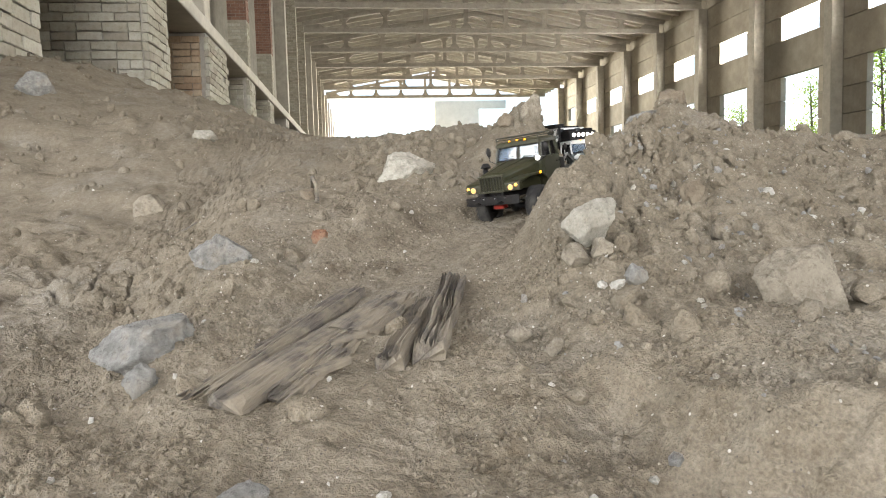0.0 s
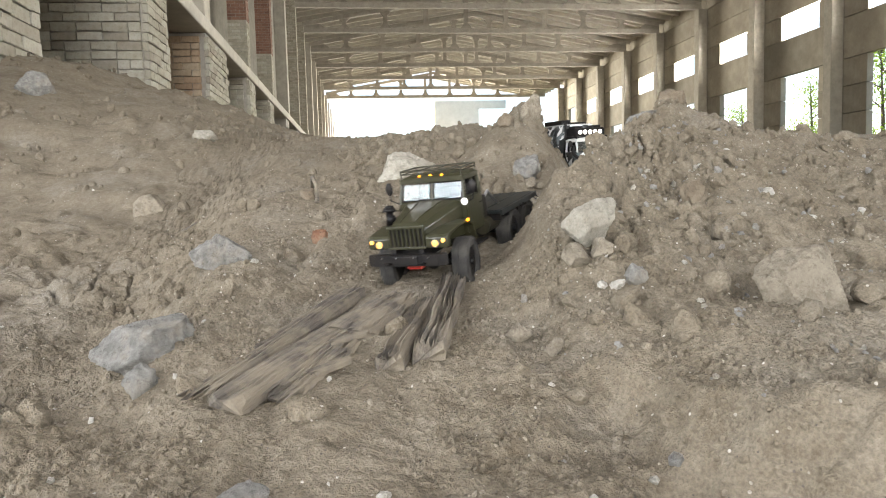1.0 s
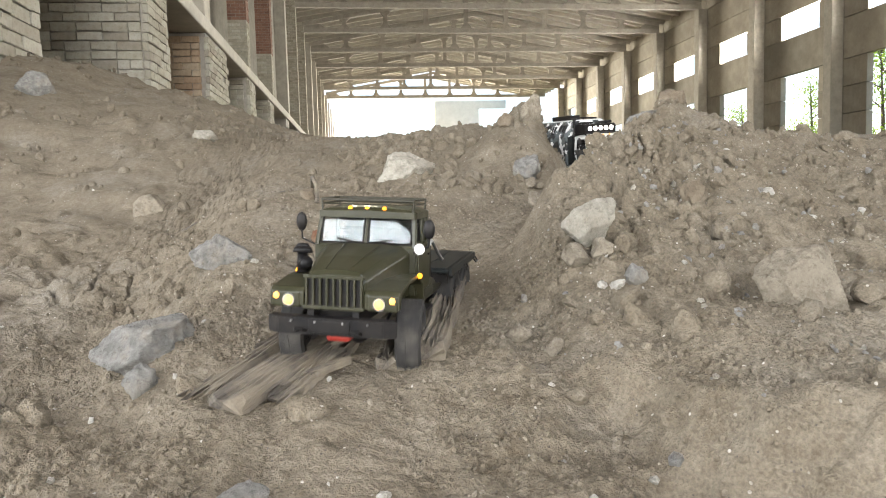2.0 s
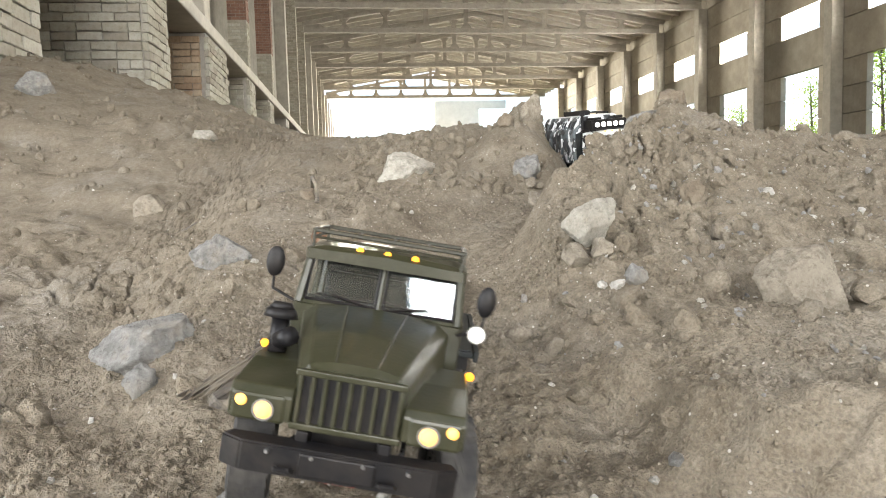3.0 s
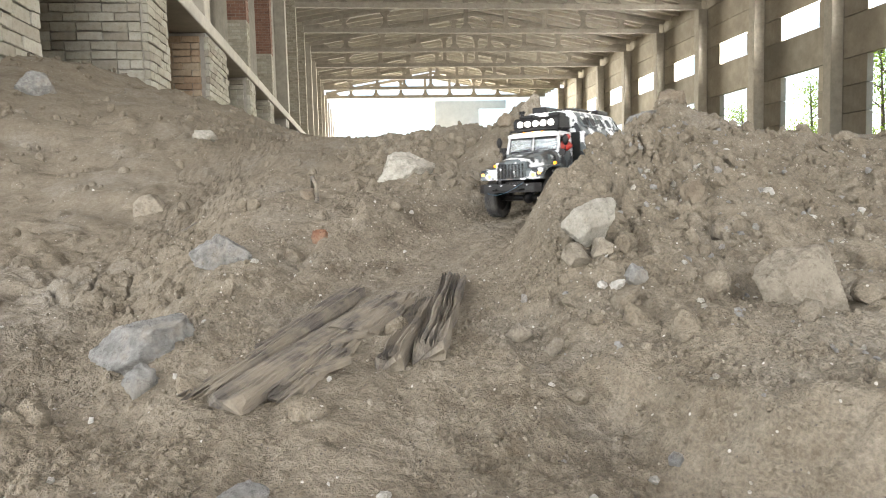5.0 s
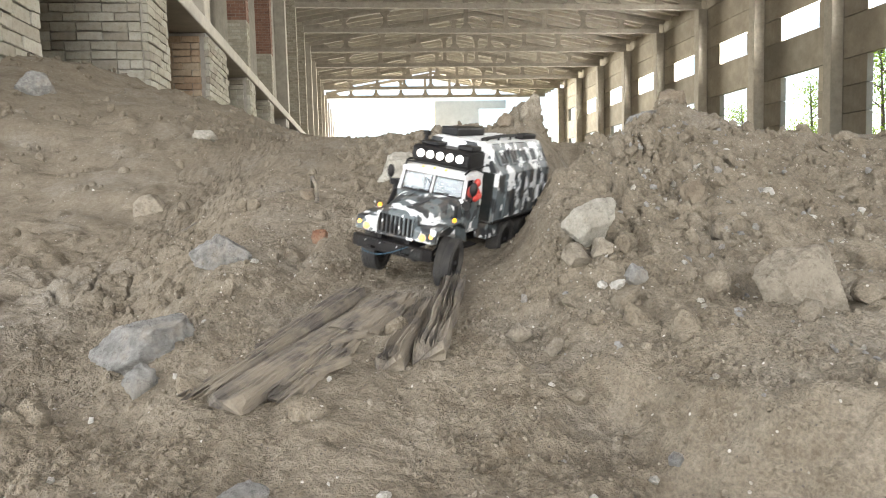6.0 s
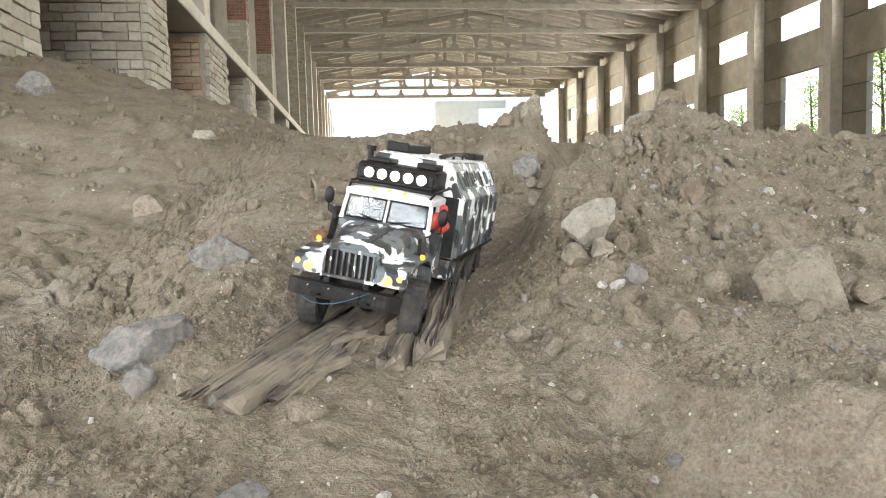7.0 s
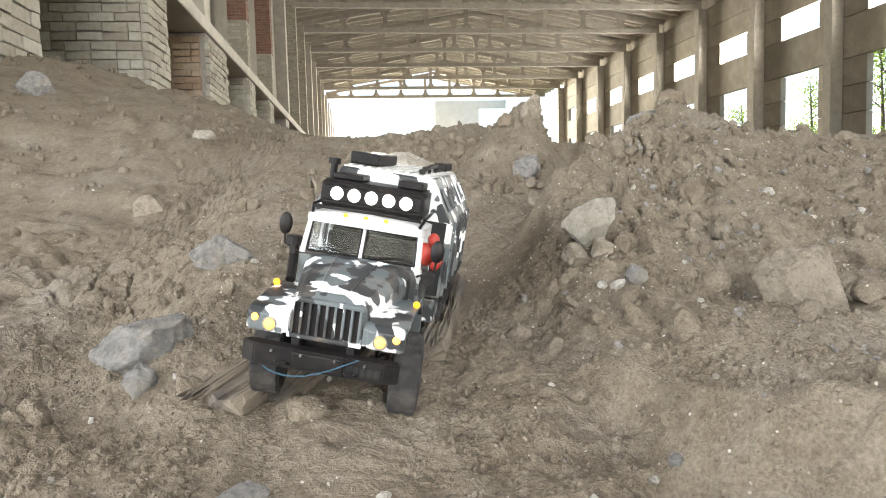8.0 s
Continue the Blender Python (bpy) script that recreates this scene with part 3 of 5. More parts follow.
for k, (x, y, h) in enumerate(((26.5, 24, 9), (28, 28.5, 8), (27, 33, 9.5), (29.5, 31, 11), (26.8, 37, 7.5), (29, 41.5, 9), (30, 35.5, 10), (27.5, 47, 8), (31, 26, 10), (28.5, 54, 9))):
    tree(x, y, h, 40 + k)



# ---- stones, timber and litter ----
def ground_at(x, y):
    return float(ground_height(np.array([x], float), np.array([y], float))[0])


def stone_mesh(size, seed, cuts=14, detail=3, rough=1.0):
    """A broken stone: a ball cut flat on many sides, chipped along its edges and pitted."""
    rng = random.Random(seed)
    bm = bmesh.new()
    bmesh.ops.create_icosphere(bm, subdivisions=detail, radius=1.0)
    planes = []
    for _ in range(cuts):
        n = Vector((rng.gauss(0, 1), rng.gauss(0, 1), rng.gauss(0, 1))).normalized()
        planes.append((n, rng.uniform(0.58, 0.80)))
    shift = Vector((seed * 3.7, seed * 1.3, seed * 2.1))
    for v in bm.verts:
        bent = 0.05 * noise.noise_vector(v.co * 2.2 + shift)
        for n, d in planes:
            over = (v.co + bent).dot(n) - d
            if over > 0:
                v.co -= n * over
        chip = abs(noise.noise(v.co * 3.1 + shift)) * 0.10
        k = noise.noise(v.co * 1.7 + shift) * 0.10 - chip + noise.noise(v.co * 7 + shift) * 0.07 + noise.noise(v.co * 16 + shift) * 0.045 + noise.noise(v.co * 30 + shift) * 0.03
        v.co *= 1 + k * rough
        v.co = Vector((v.co.x * size[0], v.co.y * size[1], v.co.z * size[2])) * 0.72
    return bm


def stone(x, y, size, mat, label, seed, turn=(0, 0, 0), sink=0.3, name="stone", up=0.0, rough=1.0):
    ob = part(name, stone_mesh(size, seed, detail=5 if max(size) > 0.07 and y < 2.5 else 4 if max(size) > 0.035 else 3, rough=rough), mat, None, label, smooth=max(size) > 0.035)
    ob.matrix_basis = pose(x, y, ground_at(x, y) + size[2] * (0.5 - sink) + up, *turn)
    return tagged(ob, category="stone")


stone(0.668, 0.975, (0.112, 0.055, 0.112), RUBBLE, "large flat chunk of pale broken concrete, half sunk in soil", 6, (-32, 12, -18), 0.12, "concrete_chunk", rough=0.8)
stone(0.410, 1.20, (0.066, 0.052, 0.088), RUBBLE_PALE, "pale angular concrete chunk leaning on the heap", 7, (-12, 34, -10), 0.05, "concrete_chunk", rough=0.7)
stone(0.372, 1.165, (0.050, 0.042, 0.036), RUBBLE, "small grey stone beneath a concrete chunk", 12, (0, 10, 40), 0.35)
stone(0.418, 1.16, (0.034, 0.034, 0.032), RUBBLE, "small pale stone beneath a concrete chunk", 13, (10, 0, 10), 0.3)
stone(0.748, 1.49, (0.058, 0.046, 0.054), RUBBLE_WARM, "sandy brown angular stone on the heap", 15, (0, 12, 50), 0.35)
stone(0.835, 1.93, (0.100, 0.080, 0.075), RUBBLE_GREY, "rounded grey rock on the crest of the heap", 18, (0, 0, 30), 0.42)
stone(0.925, 1.97, (0.090, 0.080, 0.070), RUBBLE_WARM, "earthy brown rock on the crest of the heap", 19, (0, 8, 60), 0.5)
stone(-0.338, 1.10, (0.135, 0.105, 0.080), RUBBLE_GREY, "long grey boulder lying in the hollow", 27, (-18, -12, 10), 0.44, "boulder", rough=0.8)
stone(-0.318, 0.985, (0.040, 0.040, 0.050), RUBBLE_GREY, "small grey stone beside a boulder", 23, (0, 0, 0), 0.45)
stone(-0.335, 1.63, (0.110, 0.085, 0.085), RUBBLE_GREY, "grey stone bedded in the hollow's bank", 25, (10, 0, -15), 0.35)
stone(-0.790, 2.70, (0.105, 0.085, 0.085), RUBBLE, "pale stone on the west bank", 28, (0, 10, 25), 0.5)
stone(-0.785, 3.65, (0.100, 0.085, 0.085), RUBBLE_PALE, "pale stone high on the west bank", 31, (0, 0, 70), 0.35)
stone(0.150, 2.44, (0.170, 0.110, 0.140), RUBBLE_PALE, "pale leaning slab of concrete at the heap's foot", 34, (20, -25, 10), 0.46, "concrete_chunk")
stone(0.575, 2.31, (0.085, 0.075, 0.085), RUBBLE_GREY, "rounded dark grey rock beside the track", 37, (0, 0, 20), 0.4)
stone(0.530, 2.02, (0.062, 0.055, 0.055), RUBBLE, "pale stone on the lip of the cut", 38, (0, 0, 50), 0.1)
stone(-0.124, 0.640, (0.040, 0.036, 0.030), RUBBLE_GREY, "smooth grey stone in the wheel marks", 41, (0, 0, 15), 0.45)
stone(-0.075, 0.835, (0.052, 0.040, 0.030), SOIL, "brown clod at the end of the timber", 43, (0, 0, 0), 0.42, "clod")
stone(0.276, 0.985, (0.022, 0.020, 0.040), RUBBLE, "thin upright stone in the cut bank", 45, (20, 20, 0), 0.35)
stone(-0.112, 1.79, (0.046, 0.036, 0.040), RUST, "rust-red brick fragment on the shoulder", 47, (0, 30, 40), 0.35, "brick_fragment")
stone(0.735, 2.93, (0.085, 0.080, 0.130), RUBBLE, "pale pointed rock on the heap's peak", 50, (0, 10, 0), 0.5)
stone(-1.79, 4.10, (0.180, 0.130, 0.130), RUBBLE_GREY, "grey rock below the brick pier", 52, (0, 0, 30), 0.4)
stone(0.452, 1.10, (0.036, 0.034, 0.030), RUBBLE_GREY, "bluish grey stone on the heap", 54, (0, 0, 25), 0.35)
stone(0.240, 1.055, (0.036, 0.030, 0.022), RUBBLE, "flat pale stone in the cut bank", 56, (0, 0, 10), 0.35)
stone(0.560, 2.62, (0.055, 0.05, 0.05), RUBBLE_WARM, "sandy stone in the heap behind the track", 58, (0, 0, 10), 0.3)
stone(-0.16, 2.14, (0.05, 0.04, 0.045), RUBBLE_WARM, "brown stone on the ridge", 59, (0, 0, 80), 0.3)
rng = random.Random(77)
for x, y, s in ((0.395, 1.10, 0.017), (0.418, 1.085, 0.024), (0.93, 1.48, 0.030), (1.00, 1.42, 0.016), (0.70, 1.66, 0.017), (0.95, 1.70, 0.024), (1.18, 1.50, 0.02),
                (0.105, 1.75, 0.012), (0.145, 2.02, 0.015), (-0.48, 1.36, 0.013), (-0.27, 1.17, 0.008), (-0.25, 1.60, 0.016), (0.56, 1.14, 0.012),
                (0.01, 0.64, 0.014), (-0.006, 0.62, 0.010), (0.31, 0.70, 0.012), (0.24, 0.86, 0.008), (0.60, 1.30, 0.012), (0.83, 1.6, 0.015)):
    stone(x, y, (s, s * 0.8, s * 0.75), CRUMB_WHITE, "small chalky white crumb of plaster on the soil", rng.randrange(999), (0, 0, rng.uniform(0, 90)), 0.3, "plaster_crumb")


def scatter(name, label, mat, count, area, sizes, seed, want):
    """Loose pieces too many to count, in one mesh."""
    rng = random.Random(seed)
    kinds = []
    for k in range(6):
        bm = stone_mesh((1, 0.85, 0.6), seed * 10 + k, 9, 2 if sizes[1] > 0.02 else 1)
        bm.verts.ensure_lookup_table()
        kinds.append((np.array([v.co for v in bm.verts]), np.array([[v.index for v in f.verts] for f in bm.faces])))
        bm.free()
    x = np.array([rng.uniform(area[0], area[1]) for _ in range(count * 4)])
    y = np.array([rng.uniform(area[2], area[3]) for _ in range(count * 4)])
    off, _ = track_at(x, y)
    keep = want(x, y, off) > np.array([rng.random() for _ in range(count * 4)])
    x, y = x[keep][:count], y[keep][:count]
    z = ground_height(x, y)
    verts, faces, base = [], [], 0
    for px, py, pz in zip(x, y, z):
        v, f = kinds[rng.randrange(6)]
        s = sizes[0] * (sizes[1] / sizes[0])**(rng.random()**1.7)
        m = np.array(Euler((rng.uniform(0, 6), rng.uniform(0, 6), rng.uniform(0, 6))).to_matrix()) * s
        verts.append(v @ m.T + (px, py, pz + s * 0.05))
        faces.append(f + base)
        base += len(v)
    me = bpy.data.meshes.new(name)
    me.from_pydata(np.concatenate(verts).tolist(), [], np.concatenate(faces).tolist())
    me.materials.append(mat)
    return tagged(new(name, me), label, "rubble", kind="stuff")


def on_heap(x, y, off):
    return step(off, 0.2, 0.4) * (0.12 + 0.88 * step(grain(x, y, 0.45, 9) + 0.5 * grain(x, y, 0.15, 19), -0.1, 0.45)) * step(y, 0.5, 1.0)


def anywhere(x, y, off):
    return 0.25 + 0.75 * step(grain(x, y, 0.5, 61), -0.1, 0.5) * step(np.abs(off), 0.1, 0.25)


def at_foot(x, y, off):
    return step(np.abs(off), 0.05, 0.2) * (0.3 + 0.7 * step(grain(x, y, 0.16, 63), -0.2, 0.5))


scatter("soil_clods", "crumbled brown clods strewn over the heap", SOIL, 4200, (0.1, 2.2, 0.5, 2.5), (0.007, 0.048), 3, on_heap)
scatter("soil_clods", "crumbled brown clods on the far heap", SOIL, 700, (-0.1, 1.0, 2.2, 3.8), (0.012, 0.055), 4, anywhere)
scatter("soil_clods", "small brown clods on the west bank and hollow", SOIL, 1700, (-2.2, 0.1, 0.9, 6.0), (0.006, 0.050), 5, anywhere)
scatter("gravel", "fine grey gravel spread through the soil", RUBBLE, 5500, (-1.0, 1.5, 0.4, 2.4), (0.002, 0.010), 6, anywhere)
scatter("gravel", "fine grey gravel on the heap", RUBBLE_GREY, 1500, (0.1, 2.0, 0.5, 2.4), (0.004, 0.020), 7, on_heap)
scatter("gravel", "pale stone chips on the heap", RUBBLE_PALE, 900, (0.1, 2.0, 0.5, 2.4), (0.004, 0.018), 12, on_heap)
scatter("plaster_grit", "white plaster grit through the soil", CRUMB_WHITE, 420, (-1.2, 2.0, 0.4, 3.0), (0.003, 0.011), 8, anywhere)
scatter("soil_crumbs", "small soil crumbs in the wheel marks", SOIL, 9000, (-0.8, 0.8, 0.4, 1.3), (0.003, 0.013), 9, at_foot)
scatter("soil_crumbs", "small soil crumbs along the track", SOIL, 7000, (-0.8, 1.4, 1.0, 2.2), (0.003, 0.014), 10, at_foot)


def plank(p0, p1, width, thick, label, seed, name="plank", lift=0.0, roll=0.0, split=0.3):
    """A rotten board from p0 to p1 over the ground, ridged along its grain, with ragged ends."""
    a = Vector((p0[0], p0[1], ground_at(*p0) + lift))
    b = Vector((p1[0], p1[1], ground_at(*p1) + lift))
    rng = random.Random(seed)
    ln, nx, ny = (b - a).length, 60, 22
    bm = bmesh.new()
    ends = [(rng.uniform(0, split) * max(0.14 * ln, 0.06), rng.uniform(0, split) * max(0.12 * ln, 0.05)) for _ in range(ny + 1)]
    groove = [rng.uniform(0, 1)**2.2 * thick * 0.9 for _ in range(ny + 1)]
    rows = []
    for i in range(nx + 1):
        u = i / nx
        row = []
        for j in range(ny + 1):
            w = j / ny
            x = ends[j][0] + (ln - ends[j][0] - ends[j][1]) * u
            wob = noise.noise(Vector((u * 5 + seed, w * 2, 0.3))) * 0.10 * width
            g = groove[j] * (0.5 + 0.8 * noise.noise(Vector((u * 4, j * 1.7, seed))))
            rot = max(0.0, noise.noise(Vector((u * 6 + seed * 2, w * 3, 4.0))) - 0.25) * thick * 0.9
            edge = min(w, 1 - w, 0.08) / 0.08
            row.append(bm.verts.new((x, (w - 0.5) * width + wob, thick * (0.55 + 0.45 * edge**0.5) - max(0, g) - rot)))
        rows.append(row)
    low = [[bm.verts.new((r[j].co.x, r[j].co.y, -thick * 0.6)) for j in (0, ny)] for r in rows]
    for i in range(nx):
        for j in range(ny):
            bm.faces.new((rows[i][j], rows[i + 1][j], rows[i + 1][j + 1], rows[i][j + 1]))
        bm.faces.new((low[i][0], low[i + 1][0], rows[i + 1][0], rows[i][0]))
        bm.faces.new((rows[i][ny], rows[i + 1][ny], low[i + 1][1], low[i][1]))
        bm.faces.new((low[i][1], low[i + 1][1], low[i + 1][0], low[i][0]))
    bm.faces.new([low[0][0]] + rows[0] + [low[0][1]])
    bm.faces.new(([low[nx][0]] + rows[nx] + [low[nx][1]])[::-1])
    bmesh.ops.recalc_face_normals(bm, faces=bm.faces[:])
    ob = part(name, bm, WOOD, None, label)
    along = (b - a).normalized()
    side = Vector((0, 0, 1)).cross(along).normalized()
    up = along.cross(side)
    m = Matrix((along, side, up)).transposed().to_4x4()
    m.translation = a
    ob.matrix_basis = m @ pose(0, 0, 0, roll)
    return tagged(ob, category="timber")


plank((0.090, 0.985), (0.188, 1.43), 0.050, 0.030, "thick weathered beam end half buried in the rut", 2, "beam", 0.006, 6, 0.12)
plank((0.030, 0.975), (0.118, 1.30), 0.040, 0.018, "narrow rotten board beside the beam", 5, lift=0.004, roll=-8)
plank((-0.030, 1.11), (0.085, 1.37), 0.085, 0.014, "wide rotten board crusted with soil", 8, lift=0.006, roll=4, split=0.8)
plank((-0.236, 0.885), (-0.010, 1.45), 0.052, 0.014, "grey splintered board with raised grain", 11, lift=0.008, roll=-6, split=0.9)
plank((-0.190, 0.862), (0.020, 1.28), 0.060, 0.013, "grey rotten board with a broken end", 14, lift=0.004, roll=5, split=1.5)
plank((-0.125, 0.885), (-0.020, 1.10), 0.046, 0.014, "short broken timber stub", 17, lift=0.003, roll=9, split=1.2)
plank((-0.085, 0.945), (-0.020, 0.995), 0.014, 0.007, "loose splinter of wood", 20, "splinter", 0.012)
plank((-0.060, 1.05), (0.005, 1.10), 0.010, 0.006, "loose splinter of wood", 21, "splinter", 0.014)


def twig(points, r, label, mat=WOOD):
    bm = bmesh.new()
    pipe(bm, [Vector((x, y, ground_at(x, y) + h)) for x, y, h in points], r, 5)
    return tagged(part("twig", bm, mat, None, label), category="twig")


twig([(-0.16, 2.28, 0.0), (-0.155, 2.22, 0.05), (-0.14, 2.18, 0.03), (-0.135, 2.10, 0.0)], 0.007, "crooked dark root sticking out of the ridge")
twig([(-0.60, 2.30, 0.008), (-0.42, 2.33, 0.012), (-0.25, 2.30, 0.006)], 0.0025, "thin dry stalk lying in the hollow")
twig([(-0.445, 0.80, 0.0), (-0.42, 0.76, 0.012), (-0.385, 0.74, 0.004), (-0.35, 0.73, 0.0)], 0.0010, "pale dry grass stalk on the soil", RUBBLE_WARM)



# ---- trucks ----
def posed(x, y, z, heading, pitch=0.0, roll=0.0):
    """A truck's pose: forward is its x, left its y; heading clockwise from north, pitch nose up."""
    h, p, r = radians(heading), radians(pitch), radians(roll)
    fw = Vector((math.sin(h) * math.cos(p), math.cos(h) * math.cos(p), math.sin(p)))
    lf = Vector((-math.cos(h), math.sin(h), 0))
    up = fw.cross(lf)
    lf, up = lf * math.cos(r) + up * math.sin(r), up * math.cos(r) - lf * math.sin(r)
    m = Matrix((fw, lf, up)).transposed().to_4x4()
    m.translation = (x, y, z)
    return m


def wheel_meshes():
    """Tyre, rim and hub of one wheel, its axle along y."""
    r, half = 0.054, 0.018
    bm = bmesh.new()
    profile = [(0.031, -half * 0.75), (0.036, -half), (0.046, -half * 1.04), (0.0515, -half * 0.85), (0.0525, -half * 0.4), (0.0528, 0),
               (0.0525, half * 0.4), (0.0515, half * 0.85), (0.046, half * 1.04), (0.036, half), (0.031, half * 0.75)]
    n = 36
    rings = [[bm.verts.new((q * math.cos(2 * math.pi * k / n), y, q * math.sin(2 * math.pi * k / n))) for q, y in profile] for k in range(n)]
    for k in range(n):
        for j in range(len(profile)):
            i = (j + 1) % len(profile)
            bm.faces.new((rings[k][j], rings[k][i], rings[(k + 1) % n][i], rings[(k + 1) % n][j]))
    for k in range(26):
        a = 360 / 26 * k
        for s in (-1, 1):
            m = pose(0, 0, 0, 0, a + (3.5 if s > 0 else -3.5), 0) @ pose(0, s * half * 0.5, 0.0522, 0, 0, s * 14)
            box(bm, -0.0034, 0.0034, -half * 0.42, half * 0.42, -0.002, 0.0022, m=m)
        m = pose(0, 0, 0, 0, a + 5, 0) @ pose(0, 0, 0.0524)
        box(bm, -0.002, 0.002, -half * 0.16, half * 0.16, -0.002, 0.0018, m=m)
    bmesh.ops.recalc_face_normals(bm, faces=bm.faces[:])
    tyre = bm
    rim = bmesh.new()
    for s in (-1, 1):
        bmesh.ops.create_cone(rim, cap_ends=True, segments=24, radius1=0.031, radius2=0.022, depth=0.010, matrix=pose(0, s * 0.0075, 0, s * 90, 0, 0))
    for k in range(8):
        a = math.pi / 4 * k
        for s in (-1, 1):
            rod(rim, (0.016 * math.cos(a), s * 0.0120, 0.016 * math.sin(a)), (0.016 * math.cos(a), s * 0.0145, 0.016 * math.sin(a)), 0.0017, 6)
    hub = bmesh.new()
    for s in (-1, 1):
        rod(hub, (0, s * 0.011, 0), (0, s * 0.019, 0), 0.008, 12, 0.006)
    out = []
    for name, bm, mat in (("tyre", tyre, RUBBER), ("rim", rim, BLACK), ("wheel", hub, BLACK)):
        me = bpy.data.meshes.new(name)
        bm.to_mesh(me)
        bm.free()
        me.materials.append(mat)
        out.append(me)
    return out


TYRE, RIM, HUB = wheel_meshes()
WHEELS = [(0.0, 0.089, 0.042), (0.0, -0.089, 0.042), (-0.295, 0.086, 0.050), (-0.295, -0.086, 0.050), (-0.412, 0.086, 0.054), (-0.412, -0.086, 0.054)]


def lamp(parent, name, x, y, z, r, mat, rim_mat=None, deep=0.006, tip=0.0):
    """A round lamp that faces forward."""
    bm = bmesh.new()
    bmesh.ops.create_uvsphere(bm, u_segments=14, v_segments=8, radius=r, matrix=pose(x, y, z) @ Matrix.Diagonal((0.45, 1, 1, 1)))
    ob = part(name, bm, mat, parent, "", True)
    if rim_mat:
        bm = bmesh.new()
        bmesh.ops.create_cone(bm, cap_ends=True, segments=16, radius1=r * 1.0, radius2=r * 1.28, depth=deep, matrix=pose(x - deep * 0.45, y, z, 0, 90, 0))
        part("lamp_rim", bm, rim_mat, ob)
    return ob


def loft(bm, sections):
    """A skin through closed rings of points, capped at both ends."""
    rings = [[bm.verts.new(p) for p in s] for s in sections]
    n = len(rings[0])
    for a, b in zip(rings, rings[1:]):
        for j in range(n):
            bm.faces.new((a[j], a[(j + 1) % n], b[(j + 1) % n], b[j]))
    bm.faces.new(rings[0][::-1])
    bm.faces.new(rings[-1])
    bmesh.ops.recalc_face_normals(bm, faces=bm.faces[:])
    return bm


def truck_base(label, skin, roof_mat, frame_mat):
    """Chassis, bonnet, wings, cab and wheels that both trucks share. Front axle at x = 0."""
    t = thing("toy_truck", label, "toy truck", group="model trucks")
    bm = bmesh.new()
    for s in (-1, 1):
        box(bm, -0.455, 0.092, s * 0.033 - 0.005, s * 0.033 + 0.005, 0.072, 0.092, bevel=0.001)
    for x in (-0.45, -0.36, -0.22, -0.08, 0.06):
        box(bm, x, x + 0.01, -0.03, 0.03, 0.076, 0.090)
    part("chassis_frame", bm, BLACK, t)
    for x, z in ((0.0, 0.042), (-0.295, 0.050), (-0.412, 0.054)):
        bm = bmesh.new()
        rod(bm, (x, -0.066, z), (x, 0.066, z), 0.008, 8)
        bmesh.ops.create_uvsphere(bm, u_segments=12, v_segments=8, radius=0.017, matrix=pose(x, 0.008, z))
        part("axle", bm, BLACK, t, smooth=True)
    for x, z in ((0.0, 0.042), (-0.353, 0.060)):
        for s in (-1, 1):
            bm = bmesh.new()
            for k in range(4):
                w = 0.062 - 0.013 * k
                pipe(bm, [(x - w, s * 0.047, z + 0.030 - 0.003 * k), (x, s * 0.047, z + 0.013 - 0.003 * k), (x + w, s * 0.047, z + 0.030 - 0.003 * k)], 0.0024, 5)
            part("leaf_spring", bm, BLACK, t)
    # front bumper
    bm = bmesh.new()
    prism(bm, [(0.086, -0.089), (0.098, -0.094), (0.107, -0.076), (0.107, 0.076), (0.098, 0.094), (0.086, 0.089)], 0.060, 0.084, "z")
    bmesh.ops.bevel(bm, geom=bm.edges[:], offset=0.0016, segments=2, affect="EDGES")
    bumper = part("front_bumper", bm, frame_mat, t)
    part("winch_plate", a_box(0.104, 0.1095, -0.030, 0.030, 0.063, 0.0815, bevel=0.0015), frame_mat, bumper)
    for y in (-0.055, -0.020, 0.020, 0.055):
        bm = bmesh.new()
        rod(bm, (0.105, y, 0.079), (0.1105, y, 0.079), 0.0016, 6)
        part("bolt", bm, CHROME, bumper)
    for s in (-1, 1):
        bm = bmesh.new()
        pipe(bm, [(0.108, s * 0.040 - 0.006, 0.066), (0.118, s * 0.040 - 0.005, 0.070), (0.118, s * 0.040 + 0.005, 0.070), (0.108, s * 0.040 + 0.006, 0.066)], 0.0022)
        part("tow_hook", bm, BLACK, bumper)
    # bonnet
    def ring(x, w, z, crown, low):
        return [(x, -w, low), (x, -w, z - 0.012), (x, -w * 0.82, z - 0.002), (x, -w * 0.4, z + crown * 0.8), (x, 0, z + crown), (x, w * 0.4, z + crown * 0.8), (x, w * 0.82, z - 0.002), (x, w, z - 0.012), (x, w, low)]
    bm = loft(bmesh.new(), [ring(0.0850, 0.042, 0.1415, 0.001, 0.094), ring(0.079, 0.045, 0.1460, 0.002, 0.092), ring(0.02, 0.058, 0.158, 0.003, 0.092), ring(-0.05, 0.073, 0.1705, 0.002, 0.092)])
    bmesh.ops.bevel(bm, geom=[e for e in bm.edges if e.calc_length() > 0.05], offset=0.0015, segments=1, affect="EDGES")
    part("bonnet", bm, skin, t)
    bm = bmesh.new()
    for s in (-1, 1):
        pipe(bm, [(0.078, s * 0.017, 0.1470), (0.02, s * 0.023, 0.1608), (-0.045, s * 0.029, 0.1722)], 0.0014, 5)
    part("bonnet_ridge", bm, skin, t)
    # grille
    bm = bmesh.new()
    box(bm, 0.0855, 0.0870, -0.041, 0.041, 0.097, 0.137)
    grille = part("grille", bm, BLACK, t)
